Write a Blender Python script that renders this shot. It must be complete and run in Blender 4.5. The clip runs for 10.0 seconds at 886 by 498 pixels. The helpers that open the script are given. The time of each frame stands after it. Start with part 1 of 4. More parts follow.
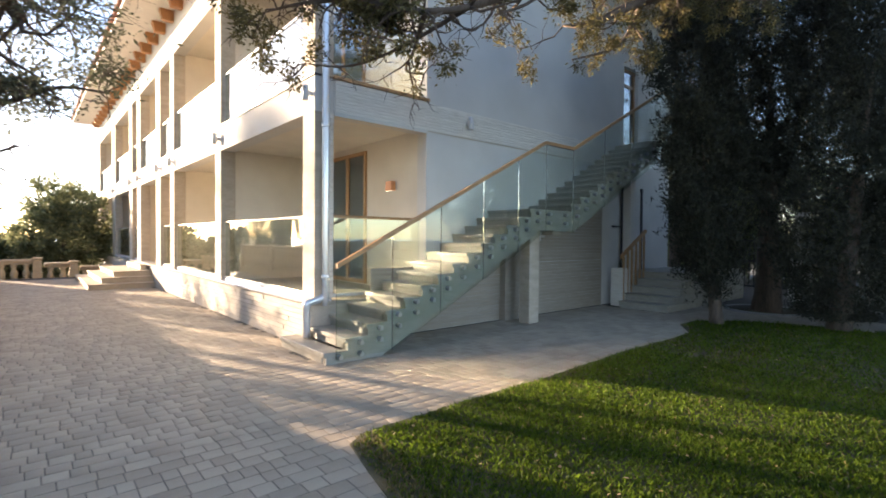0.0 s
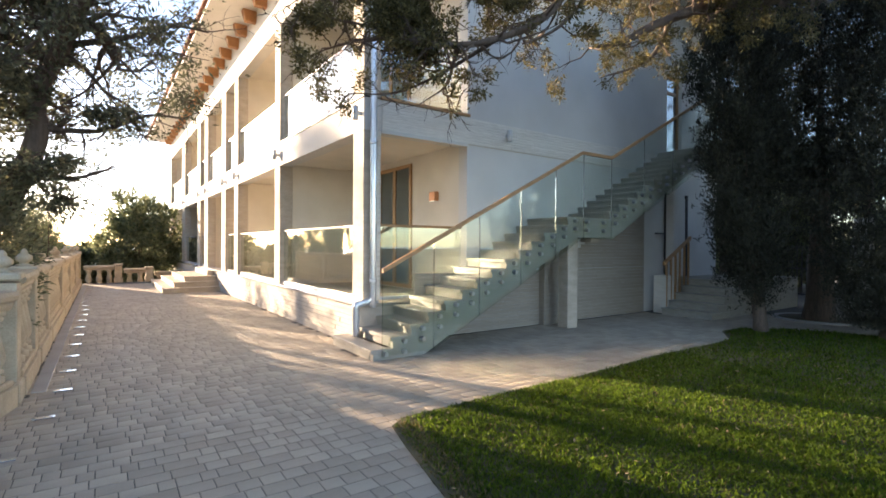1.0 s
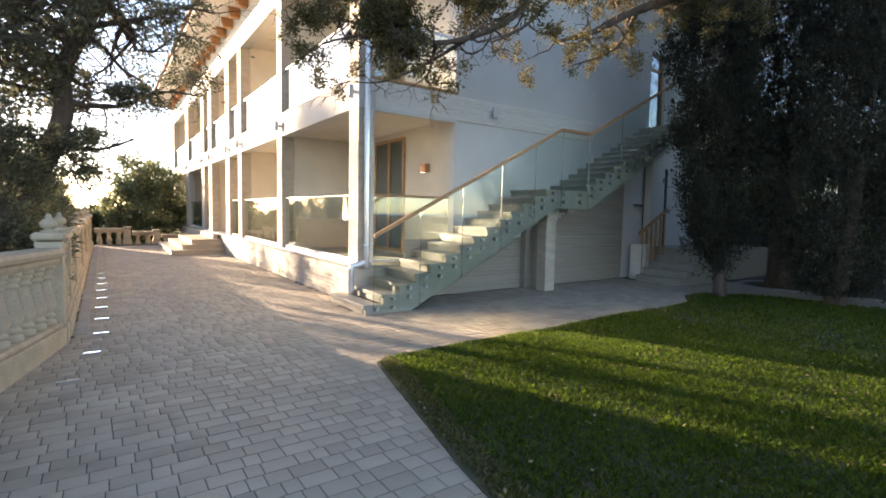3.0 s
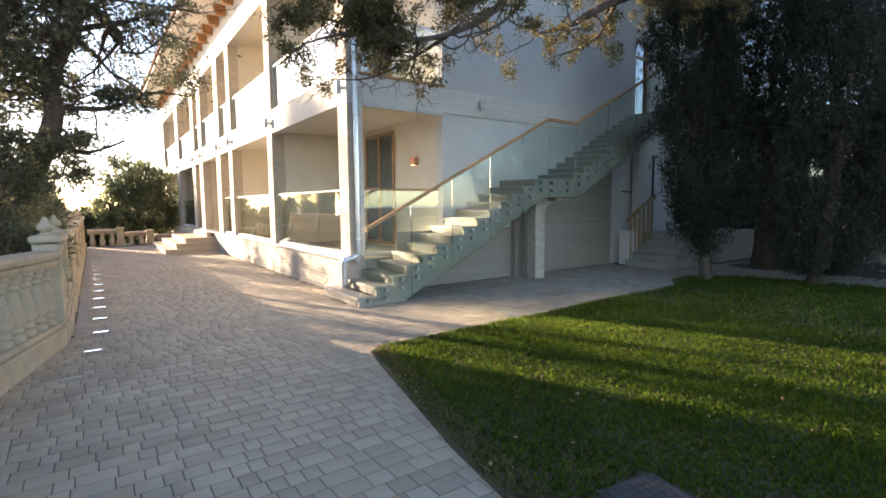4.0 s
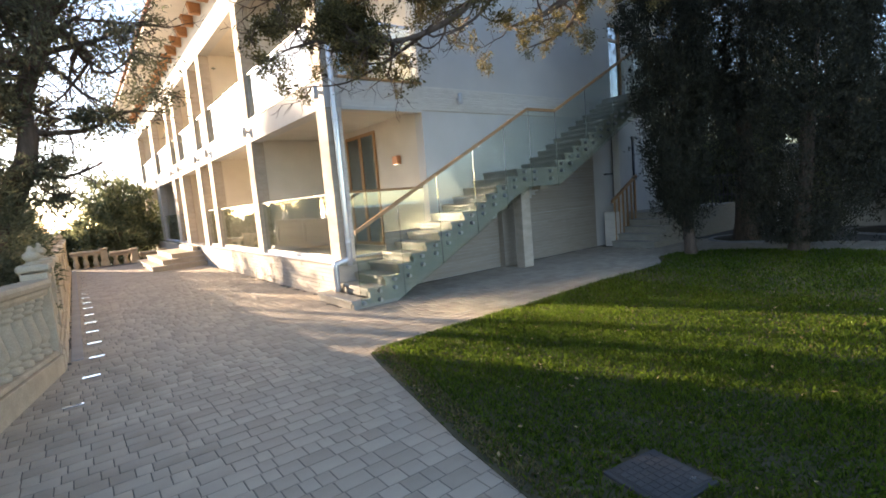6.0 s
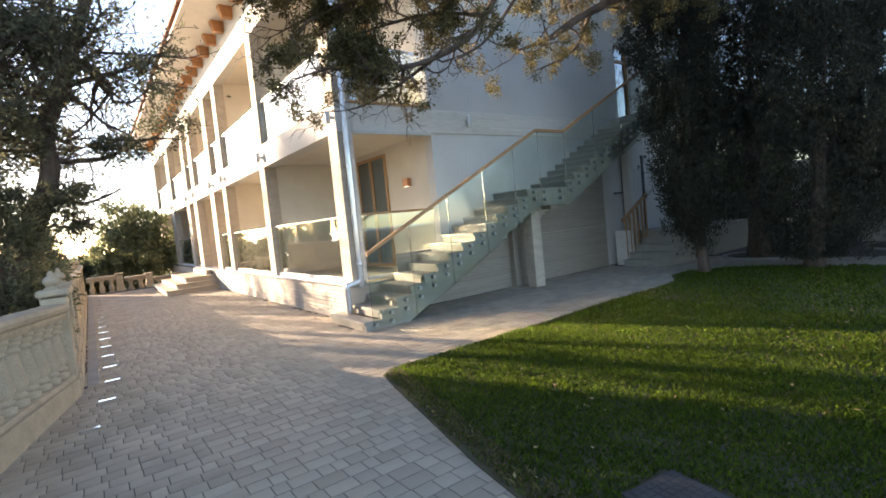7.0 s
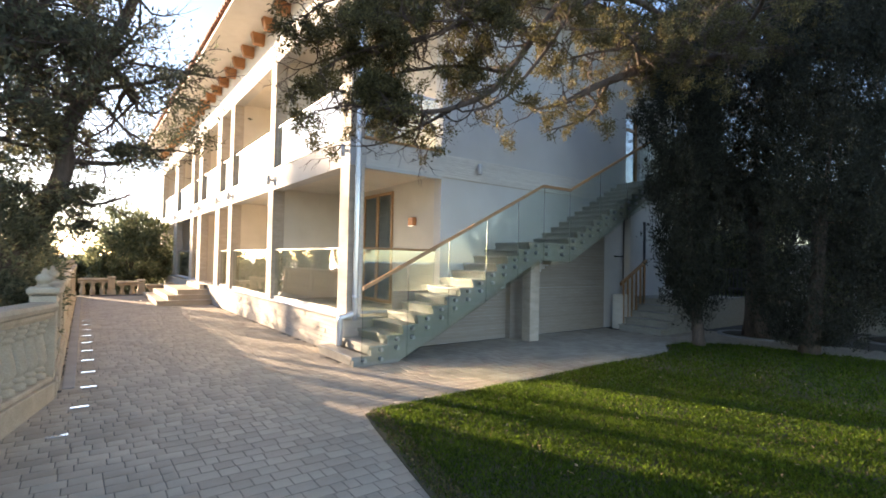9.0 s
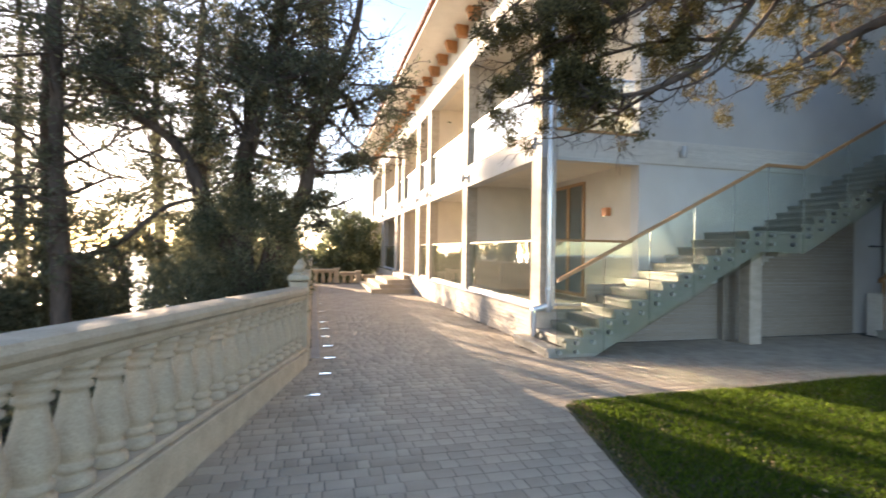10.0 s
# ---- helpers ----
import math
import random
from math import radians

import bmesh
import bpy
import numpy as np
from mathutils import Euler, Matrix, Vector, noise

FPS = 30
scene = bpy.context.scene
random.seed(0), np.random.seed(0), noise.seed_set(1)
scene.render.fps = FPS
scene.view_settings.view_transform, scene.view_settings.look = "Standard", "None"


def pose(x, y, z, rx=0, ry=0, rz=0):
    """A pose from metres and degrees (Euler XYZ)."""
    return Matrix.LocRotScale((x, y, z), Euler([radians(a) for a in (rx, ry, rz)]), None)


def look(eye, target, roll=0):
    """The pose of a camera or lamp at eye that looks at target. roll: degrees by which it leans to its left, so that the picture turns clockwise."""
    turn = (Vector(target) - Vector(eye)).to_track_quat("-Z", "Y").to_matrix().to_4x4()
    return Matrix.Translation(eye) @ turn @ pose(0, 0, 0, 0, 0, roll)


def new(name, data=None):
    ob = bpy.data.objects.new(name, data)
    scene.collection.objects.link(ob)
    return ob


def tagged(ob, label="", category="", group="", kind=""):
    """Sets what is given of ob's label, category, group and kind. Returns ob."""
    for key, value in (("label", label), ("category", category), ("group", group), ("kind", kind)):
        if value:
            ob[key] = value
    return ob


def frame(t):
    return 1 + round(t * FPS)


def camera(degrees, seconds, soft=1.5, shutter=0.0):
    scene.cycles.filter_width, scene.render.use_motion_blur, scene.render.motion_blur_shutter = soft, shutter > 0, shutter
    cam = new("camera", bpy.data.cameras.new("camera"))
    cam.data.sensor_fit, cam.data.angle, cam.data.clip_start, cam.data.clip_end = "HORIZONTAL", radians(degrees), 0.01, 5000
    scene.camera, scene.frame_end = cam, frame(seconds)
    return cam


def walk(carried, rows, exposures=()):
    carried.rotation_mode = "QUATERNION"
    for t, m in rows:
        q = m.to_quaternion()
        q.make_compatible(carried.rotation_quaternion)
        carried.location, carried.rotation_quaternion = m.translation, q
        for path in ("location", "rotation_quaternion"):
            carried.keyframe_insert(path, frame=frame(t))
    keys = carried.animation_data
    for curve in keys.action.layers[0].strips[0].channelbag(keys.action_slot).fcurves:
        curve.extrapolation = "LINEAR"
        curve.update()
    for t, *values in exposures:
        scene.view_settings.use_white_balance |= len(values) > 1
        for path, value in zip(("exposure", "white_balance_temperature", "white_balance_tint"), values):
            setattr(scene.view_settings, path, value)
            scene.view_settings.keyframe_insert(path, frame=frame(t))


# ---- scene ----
cam = camera(84.7, 10.0, 1.7, 0.2)
PATH = [
    (0, (0.158, -0.081, 1.604), (1.462, 1.435, 1.561), 0.5),
    (0.5, (0.094, -0.353, 1.609), (1.224, 1.298, 1.579), 1.2),
    (1, (-0.038, -0.548, 1.596), (1.109, 1.09, 1.583), 0.4),
    (1.5, (-0.128, -0.794, 1.618), (1.012, 0.849, 1.594), 0.4),
    (2, (-0.098, -1.077, 1.617), (0.986, 0.603, 1.608), 0.3),
    (2.5, (-0.216, -1.242, 1.624), (0.886, 0.426, 1.551), -0.7),
    (3, (-0.329, -1.401, 1.629), (0.814, 0.234, 1.481), 1.2),
    (3.2, (-0.329, -1.441, 1.612), (0.837, 0.176, 1.455), 1.5),
    (4.5, (-0.406, -1.623, 1.645), (0.773, -0.021, 1.438), -2.3),
    (5, (-0.428, -1.612, 1.631), (0.85, -0.097, 1.359), -2.4),
    (5.5, (-0.406, -1.6, 1.659), (0.865, -0.078, 1.393), -3.4),
    (6, (-0.429, -1.616, 1.688), (0.766, -0.027, 1.478), -4.8),
    (7.5, (-0.458, -1.632, 1.674), (0.715, -0.016, 1.567), -5.7),
    (8, (-0.422, -1.63, 1.673), (0.792, -0.044, 1.569), -4.1),
    (8.5, (-0.429, -1.625, 1.678), (0.848, -0.085, 1.678), 0.3),
    (9, (-0.489, -1.615, 1.708), (0.698, -0.006, 1.759), 1.2),
    (9.5, (-0.537, -1.615, 1.711), (0.461, 0.117, 1.782), 1.5),
    (10, (-0.662, -1.627, 1.688), (-0.146, 0.305, 1.697), 0.9),
]
walk(cam, [(t, look(eye, target, roll)) for t, eye, target, roll in PATH], [(0.0, 2.31, 6400, 18)])

# ---------------- light ----------------
SUN = Vector((-0.392, 0.90, 0.192)).normalized()
world = bpy.data.worlds.new("world")
scene.world = world
world.use_nodes = True
wn = world.node_tree
sky = wn.nodes.new("ShaderNodeTexSky")
sky.sky_type, sky.sun_disc = "NISHITA", False
sky.sun_elevation, sky.sun_rotation = math.asin(SUN.z), math.atan2(SUN.x, SUN.y)
sky.air_density, sky.dust_density, sky.ozone_density = 0.85, 0.35, 1.2
wn.links.new(sky.outputs[0], wn.nodes["Background"].inputs[0])
wn.nodes["Background"].inputs[1].default_value = 0.105
sun = new("sun", bpy.data.lights.new("sun", "SUN"))
sun.data.energy, sun.data.angle, sun.data.color = 5.0, radians(0.6), (1.0, 0.77, 0.50)
sun.matrix_world = look(SUN * 40, (0, 0, 0))


# ---------------- materials ----------------
def node_mat(name, rough=0.7, metal=0.0):
    m = bpy.data.materials.new(name)
    m.use_nodes = True
    b = m.node_tree.nodes["Principled BSDF"]
    b.inputs["Roughness"].default_value, b.inputs["Metallic"].default_value = rough, metal
    return m, m.node_tree, b


def surface(name, dark, light, rough=0.7, metal=0.0, scale=3.0, fine=60.0, bump=0.15, stretch=(1, 1, 1), piece=0.0, spec=0.5):
    """Two scales of noise between two colours, with fine relief; piece: how far single pieces differ."""
    m, t, b = node_mat(name, rough, metal)
    n, l = t.nodes, t.links
    b.inputs["Specular IOR Level"].default_value = spec
    co = n.new("ShaderNodeTexCoord")
    mp = n.new("ShaderNodeMapping")
    mp.inputs["Scale"].default_value = stretch
    l.new(co.outputs["Object"], mp.inputs[0])
    a, f = n.new("ShaderNodeTexNoise"), n.new("ShaderNodeTexNoise")
    for tex, s, d in ((a, scale, 4), (f, fine, 3)):
        tex.inputs["Scale"].default_value, tex.inputs["Detail"].default_value = s, d
        l.new(mp.outputs[0], tex.inputs["Vector"])
    mix = n.new("ShaderNodeMath")
    mix.operation = "MULTIPLY_ADD"
    mix.inputs[1].default_value = 0.45
    l.new(f.outputs[0], mix.inputs[0])
    half = n.new("ShaderNodeMath")
    half.operation = "MULTIPLY"
    half.inputs[1].default_value = 0.55
    l.new(a.outputs[0], half.inputs[0])
    l.new(half.outputs[0], mix.inputs[2])
    last = mix
    if piece:
        oi, ge = n.new("ShaderNodeObjectInfo"), n.new("ShaderNodeNewGeometry")
        add = n.new("ShaderNodeMath")
        l.new(oi.outputs["Random"], add.inputs[0])
        l.new(ge.outputs["Random Per Island"], add.inputs[1])
        fr = n.new("ShaderNodeMath")
        fr.operation = "FRACT"
        l.new(add.outputs[0], fr.inputs[0])
        pm = n.new("ShaderNodeMath")
        pm.operation = "MULTIPLY_ADD"
        pm.inputs[1].default_value = piece
        l.new(fr.outputs[0], pm.inputs[0])
        sub = n.new("ShaderNodeMath")
        sub.operation = "SUBTRACT"
        sub.inputs[1].default_value = piece / 2
        l.new(mix.outputs[0], sub.inputs[0])
        l.new(sub.outputs[0], pm.inputs[2])
        last = pm
    r = n.new("ShaderNodeValToRGB")
    r.color_ramp.elements[0].position, r.color_ramp.elements[1].position = 0.3, 0.7
    r.color_ramp.elements[0].color, r.color_ramp.elements[1].color = (*dark, 1), (*light, 1)
    l.new(last.outputs[0], r.inputs[0])
    l.new(r.outputs[0], b.inputs["Base Color"])
    if bump:
        bp = n.new("ShaderNodeBump")
        bp.inputs["Strength"].default_value, bp.inputs["Distance"].default_value = bump, 0.02
        l.new(mix.outputs[0], bp.inputs["Height"])
        l.new(bp.outputs[0], b.inputs["Normal"])
    return m


def leaf_mat(name, dark, light, thru=0.25):
    m, t, b = node_mat(name, 0.55)
    n, l = t.nodes, t.links
    ge = n.new("ShaderNodeNewGeometry")
    r = n.new("ShaderNodeValToRGB")
    r.color_ramp.elements[0].color, r.color_ramp.elements[1].color = (*dark, 1), (*light, 1)
    l.new(ge.outputs["Random Per Island"], r.inputs[0])
    l.new(r.outputs[0], b.inputs["Base Color"])
    b.inputs["Specular IOR Level"].default_value = 0.2
    tr = n.new("ShaderNodeBsdfTranslucent")
    l.new(r.outputs[0], tr.inputs[0])
    mx = n.new("ShaderNodeMixShader")
    mx.inputs[0].default_value = thru
    l.new(b.outputs[0], mx.inputs[1])
    l.new(tr.outputs[0], mx.inputs[2])
    l.new(mx.outputs[0], n["Material Output"].inputs[0])
    return m


def glass_mat(name, tint):
    m, t, b = node_mat(name, 0.0)
    b.inputs["Base Color"].default_value = (*tint, 1)
    b.inputs["Transmission Weight"].default_value, b.inputs["IOR"].default_value = 1.0, 1.5
    return m


PLASTER = surface("plaster", (0.515, 0.50, 0.472), (0.645, 0.63, 0.60), 0.85, scale=1.2, fine=90, bump=0.1)
# same plaster, tinted to hold the warm light bounced inside the loggias
PLASTER_BOUNCE = surface("plaster_warm_bounce", (0.575, 0.525, 0.44), (0.715, 0.66, 0.57), 0.85, scale=1.5, fine=90, bump=0.08)
TRAV = surface("travertine", (0.58, 0.545, 0.49), (0.76, 0.73, 0.67), 0.7, scale=4, fine=50, bump=0.3, stretch=(1, 1, 7), piece=0.15)
TREAD = surface("tread_stone", (0.235, 0.225, 0.192), (0.36, 0.342, 0.295), 0.5, scale=6, fine=70, bump=0.2, stretch=(1, 1, 3))
ENTRY = surface("entry_stone", (0.38, 0.31, 0.23), (0.54, 0.46, 0.35), 0.6, scale=5, fine=60, bump=0.2)
CAST = surface("cast_stone", (0.36, 0.285, 0.195), (0.56, 0.465, 0.335), 0.85, scale=5, fine=80, bump=0.4)
# albedo warmed and lifted to carry sunlight thrown back by the glass
PAVER = surface("paver_concrete_warmed", (0.275, 0.230, 0.172), (0.445, 0.376, 0.287), 0.7, scale=2, fine=160, bump=0.14, piece=0.22)
JOINT = surface("joint_sand", (0.065, 0.06, 0.052), (0.12, 0.11, 0.095), 0.95, scale=20, fine=150, bump=0.2)
CONC = surface("concrete_far", (0.24, 0.235, 0.225), (0.36, 0.35, 0.34), 0.8, scale=2, fine=80, bump=0.15)
SOIL = surface("soil", (0.035, 0.03, 0.02), (0.10, 0.08, 0.05), 0.95, scale=4, fine=60, bump=0.5)
WOOD = surface("rail_wood", (0.26, 0.13, 0.05), (0.50, 0.29, 0.13), 0.4, scale=8, fine=60, bump=0.1, stretch=(0.3, 3, 3))
RAFTER = surface("rafter_wood", (0.40, 0.17, 0.06), (0.62, 0.30, 0.12), 0.6, scale=6, fine=60, bump=0.1)
SOFFIT = surface("soffit_boards", (0.74, 0.69, 0.60), (0.86, 0.81, 0.72), 0.7, scale=3, fine=50, bump=0.1)
TILE = surface("roof_tile", (0.25, 0.10, 0.06), (0.42, 0.20, 0.12), 0.8, scale=5, fine=50, piece=0.3)
STEEL = surface("brushed_steel", (0.50, 0.50, 0.50), (0.62, 0.62, 0.62), 0.2, metal=1.0, scale=10, fine=100, bump=0.02)
PIPE = surface("pipe_white", (0.70, 0.70, 0.72), (0.80, 0.80, 0.82), 0.22, metal=0.6, scale=3, fine=40, bump=0.02)
LAMPGREY = surface("lamp_grey", (0.45, 0.45, 0.45), (0.56, 0.56, 0.56), 0.4, metal=0.3, bump=0.02)
COPPER = surface("lamp_copper", (0.42, 0.17, 0.07), (0.60, 0.27, 0.12), 0.4, metal=0.3, bump=0.05)
DARK = surface("dark_metal", (0.02, 0.02, 0.022), (0.05, 0.05, 0.055), 0.5, bump=0.1)
IRON = surface("manhole_plastic", (0.035, 0.035, 0.035), (0.075, 0.07, 0.065), 0.7, scale=8, fine=120, bump=0.2)
BARK = surface("bark", (0.045, 0.033, 0.025), (0.15, 0.11, 0.085), 0.95, scale=6, fine=30, bump=0.9, stretch=(1, 1, 0.25))
CURTAIN = surface("curtain", (0.45, 0.47, 0.46), (0.6, 0.62, 0.6), 0.9, scale=3, fine=40, bump=0.1)
SEA = surface("sea", (0.10, 0.16, 0.22), (0.15, 0.22, 0.29), 0.25, scale=0.05, fine=0.5, bump=0.3)
STRIP = surface("strip_glass", (0.86, 0.86, 0.85), (0.93, 0.93, 0.92), 0.12, metal=0.85, bump=0)
PILLAR = surface("pillar_stone", (0.36, 0.305, 0.235), (0.54, 0.475, 0.385), 0.8, scale=3, fine=30, bump=0.5, stretch=(1, 1, 3))
# TRAV darkened: the shade under the stair is put into the colour
BASE_SHADED = surface("base_travertine_shaded", (0.27, 0.23, 0.185), (0.37, 0.325, 0.27), 0.7, scale=4, fine=50, bump=0.35, stretch=(1, 1, 7), piece=0.15)
# pine, bush and far leaf colours are lightened to carry haze and flare
PINE = leaf_mat("pine_foliage_hazed", (0.075, 0.082, 0.055), (0.19, 0.19, 0.12), 0.55)
BUSH = leaf_mat("bush_foliage_hazed", (0.10, 0.11, 0.07), (0.25, 0.25, 0.155), 0.6)
JUNI = leaf_mat("juniper_foliage", (0.045, 0.045, 0.020), (0.20, 0.17, 0.075), 0.45)
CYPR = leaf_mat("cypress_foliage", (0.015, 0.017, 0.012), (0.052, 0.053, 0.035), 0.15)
FARLEAF = leaf_mat("far_foliage_hazed", (0.11, 0.13, 0.07), (0.25, 0.26, 0.14), 0.5)
GRASS = leaf_mat("grass_blades", (0.030, 0.056, 0.006), (0.130, 0.195, 0.016), 0.6)
STRAW = leaf_mat("dry_grass", (0.10, 0.08, 0.03), (0.24, 0.19, 0.08), 0.3)
DRY = leaf_mat("dry_leaf", (0.30, 0.20, 0.09), (0.45, 0.34, 0.18), 0.2)
TURF = surface("turf", (0.045, 0.040, 0.020), (0.105, 0.092, 0.045), 0.95, scale=5, fine=80, bump=0.4)
GLASS = glass_mat("rail_glass", (0.86, 0.93, 0.89))
FRONTGLASS = glass_mat("reflective_glass", (0.84, 0.92, 0.89))
FRONTGLASS.node_tree.nodes["Principled BSDF"].inputs["IOR"].default_value = 1.95
WGLASS = glass_mat("window_glass", (0.55, 0.60, 0.60))
COATED = glass_mat("coated_glass", (0.45, 0.50, 0.52))
COATED.node_tree.nodes["Principled BSDF"].inputs["IOR"].default_value = 2.4
ROOM = surface("unlit_room", (0.02, 0.02, 0.02), (0.035, 0.035, 0.033), 0.9, bump=0)


# ---------------- mesh helpers ----------------
def box_bm(x0, y0, z0, x1, y1, z1, bevel=0.0, bm=None):
    bm = bm or bmesh.new()
    r = bmesh.ops.create_cube(bm, size=1, matrix=Matrix.LocRotScale(((x0 + x1) / 2, (y0 + y1) / 2, (z0 + z1) / 2), None, (abs(x1 - x0), abs(y1 - y0), abs(z1 - z0))))
    if bevel:
        es = list({e for v in r["verts"] for e in v.link_edges})
        bmesh.ops.bevel(bm, geom=es, offset=bevel, segments=1, affect="EDGES")
    return bm


def cyl_bm(p, q, r0, r1=None, sides=12, bm=None):
    bm = bm or bmesh.new()
    p, q = Vector(p), Vector(q)
    d = q - p
    m = Matrix.Translation((p + q) / 2) @ d.to_track_quat("Z", "Y").to_matrix().to_4x4()
    bmesh.ops.create_cone(bm, cap_ends=True, segments=sides, radius1=r0, radius2=r0 if r1 is None else r1, depth=d.length, matrix=m)
    return bm


def lathe_bm(profile, sides=14, at=(0, 0, 0), bm=None):
    """profile: (radius, height) pairs, turned round the upright axis."""
    bm = bm or bmesh.new()
    rings = []
    for r, z in profile:
        rings.append([bm.verts.new((at[0] + r * math.cos(2 * math.pi * i / sides), at[1] + r * math.sin(2 * math.pi * i / sides), at[2] + z)) for i in range(sides)])
    for a, b in zip(rings, rings[1:]):
        for i in range(sides):
            f = bm.faces.new((a[i], a[(i + 1) % sides], b[(i + 1) % sides], b[i]))
            f.smooth = True
    bm.faces.new(rings[0][::-1])
    bm.faces.new(rings[-1])
    return bm


def prism_bm(outline, lo, hi, axis="z", bm=None):
    """An outline in a plane, drawn out along an axis from lo to hi. axis y: outline is (x, z); axis x: (y, z)."""
    bm = bm or bmesh.new()
    put = {"z": lambda a, b, c: (a, b, c), "y": lambda a, b, c: (a, c, b), "x": lambda a, b, c: (c, a, b)}[axis]
    p = [bm.verts.new(put(a, b, lo)) for a, b in outline]
    q = [bm.verts.new(put(a, b, hi)) for a, b in outline]
    n = len(p)
    bm.faces.new(p[::-1]), bm.faces.new(q)
    for i in range(n):
        bm.faces.new((p[i], p[(i + 1) % n], q[(i + 1) % n], q[i]))
    bmesh.ops.recalc_face_normals(bm, faces=bm.faces)
    return bm


def tube_bm(points, radii, sides=8, bm=None, wobble=0.0):
    bm = bm or bmesh.new()
    pts = [Vector(p) for p in points]
    rings = []
    for i, p in enumerate(pts):
        d = (pts[min(i + 1, len(pts) - 1)] - pts[max(i - 1, 0)]).normalized()
        u = d.cross(Vector((0.31, 0.77, 0.55))).normalized()
        w = d.cross(u)
        ring = []
        for k in range(sides):
            a = 2 * math.pi * k / sides
            r = radii[i] * (1 + wobble * noise.noise(Vector((k * 1.7, i * 0.6, p.x))))
            ring.append(bm.verts.new(p + u * r * math.cos(a) + w * r * math.sin(a)))
        rings.append(ring)
    for a, b in zip(rings, rings[1:]):
        for k in range(sides):
            f = bm.faces.new((a[k], a[(k + 1) % sides], b[(k + 1) % sides], b[k]))
            f.smooth = True
    bm.faces.new(rings[0][::-1]), bm.faces.new(rings[-1])
    return bm


def mesh_of(bm, name, material):
    me = bpy.data.meshes.new(name)
    bm.to_mesh(me)
    bm.free()
    me.materials.append(material)
    return me


def part(name, bm, material, parent, label=""):
    ob = new(name, mesh_of(bm, name, material) if isinstance(bm, bmesh.types.BMesh) else bm)
    ob.parent = parent
    return tagged(ob, label)


def thing(name, label, category, at=(0, 0, 0), group="", kind=""):
    ob = new(name)
    ob.matrix_world = Matrix.Translation(at)
    ob.empty_display_size = 0.1
    return tagged(ob, label, category, group, kind)


def structure(name, bm, material, label, category):
    return tagged(new(name, mesh_of(bm, name, material)), label, category, kind="structure")


def quads_mesh(name, verts, material, sides=4):
    """verts: an array of n x sides x 3 corners of loose faces."""
    n = len(verts)
    me = bpy.data.meshes.new(name)
    me.vertices.add(n * sides)
    me.vertices.foreach_set("co", np.asarray(verts, dtype=np.float32).ravel())
    me.loops.add(n * sides)
    me.loops.foreach_set("vertex_index", np.arange(n * sides, dtype=np.int32))
    me.polygons.add(n)
    me.polygons.foreach_set("loop_start", np.arange(0, n * sides, sides, dtype=np.int32))
    me.update(calc_edges=True)
    me.materials.append(material)
    return me


rng = np.random.default_rng(7)


def unit(a):
    return a / np.maximum(np.linalg.norm(a, axis=-1, keepdims=True), 1e-6)


def leaves(centres, axes, per, spread, length, width, up=0.0):
    """Tufts of narrow leaves: per leaves round each centre, leaning along its axis."""
    c, ax = np.repeat(np.asarray(centres, float), per, 0), np.repeat(np.asarray(axes, float), per, 0)
    n = len(c)
    off = rng.normal(0, 1, (n, 3)) * spread
    d = unit(unit(ax) * 0.7 + unit(off) * 0.6 + rng.normal(0, 0.45, (n, 3)) + np.array((0, 0, up)))
    side = unit(np.cross(d, rng.normal(0, 1, (n, 3))))
    ln = length * rng.uniform(0.5, 1.25, (n, 1))
    w = width * rng.uniform(0.6, 1.3, (n, 1))
    base = c + off
    return np.stack((base, base + d * ln * 0.45 + side * w, base + d * ln, base + d * ln * 0.45 - side * w), 1)


def grow(start, direction, length, radius, depth, bm, tips, kinks=5, bend=0.25, lift=0.0, kids=3, sides=6, shrink=0.62):
    """A limb that forks; twig ends go into tips as (place, direction)."""
    p, d = Vector(start), Vector(direction).normalized()
    pts, rad = [p.copy()], [radius]
    step = length / kinks
    forks = []
    for i in range(kinks):
        d = (d + Vector(rng.normal(0, bend, 3)) + Vector((0, 0, lift))).normalized()
        p = p + d * step
        pts.append(p.copy())
        rad.append(radius * (1 - 0.72 * (i + 1) / kinks))
        if depth > 0 and i >= 1:
            forks.append((p.copy(), d.copy(), rad[-1]))
        if depth == 0 and i >= 1 or depth == 1 and i == kinks - 1:
            tips.append((p.copy(), d.copy()))
    tube_bm(pts, rad, sides if depth else 4, bm)
    for f, fd, fr in forks:
        for _ in range(kids if depth > 1 else max(2, kids - 1)):
            nd = (fd * 0.6 + Vector(unit(rng.normal(0, 1, 3))) * 0.9).normalized()
            grow(f, nd, length * shrink * rng.uniform(0.6, 1.1), max(fr * 0.6, 0.004), depth - 1, bm, tips, max(3, kinks - 1), bend, lift, kids, sides, shrink)


def smooth(points, n=4):
    """A rounder line through points."""
    out = []
    P = [Vector(p) for p in points]
    for i in range(len(P) - 1):
        a, b, c, d = P[max(i - 1, 0)], P[i], P[i + 1], P[min(i + 2, len(P) - 1)]
        for k in range(n):
            t = k / n
            out.append(0.5 * ((2 * b) + (c - a) * t + (2 * a - 5 * b + 4 * c - d) * t * t + (3 * b - a - 3 * c + d) * t ** 3))
    return out + [P[-1]]


# ---------------- ground ----------------
FX, SY = 3.35, 6.5          # planes of the long front and of the end wall
PLX = 3.25                  # face of the plinth


def land(x, y):
    """Height of the open hillside round the terrace."""
    edge = -1.05 - 0.24 * max(0.0, 5.95 - y)
    out = max(0.0, edge - x, y - 23.6)
    return -0.06 - min(14.0, out * 0.45) if out > 0 else -0.06


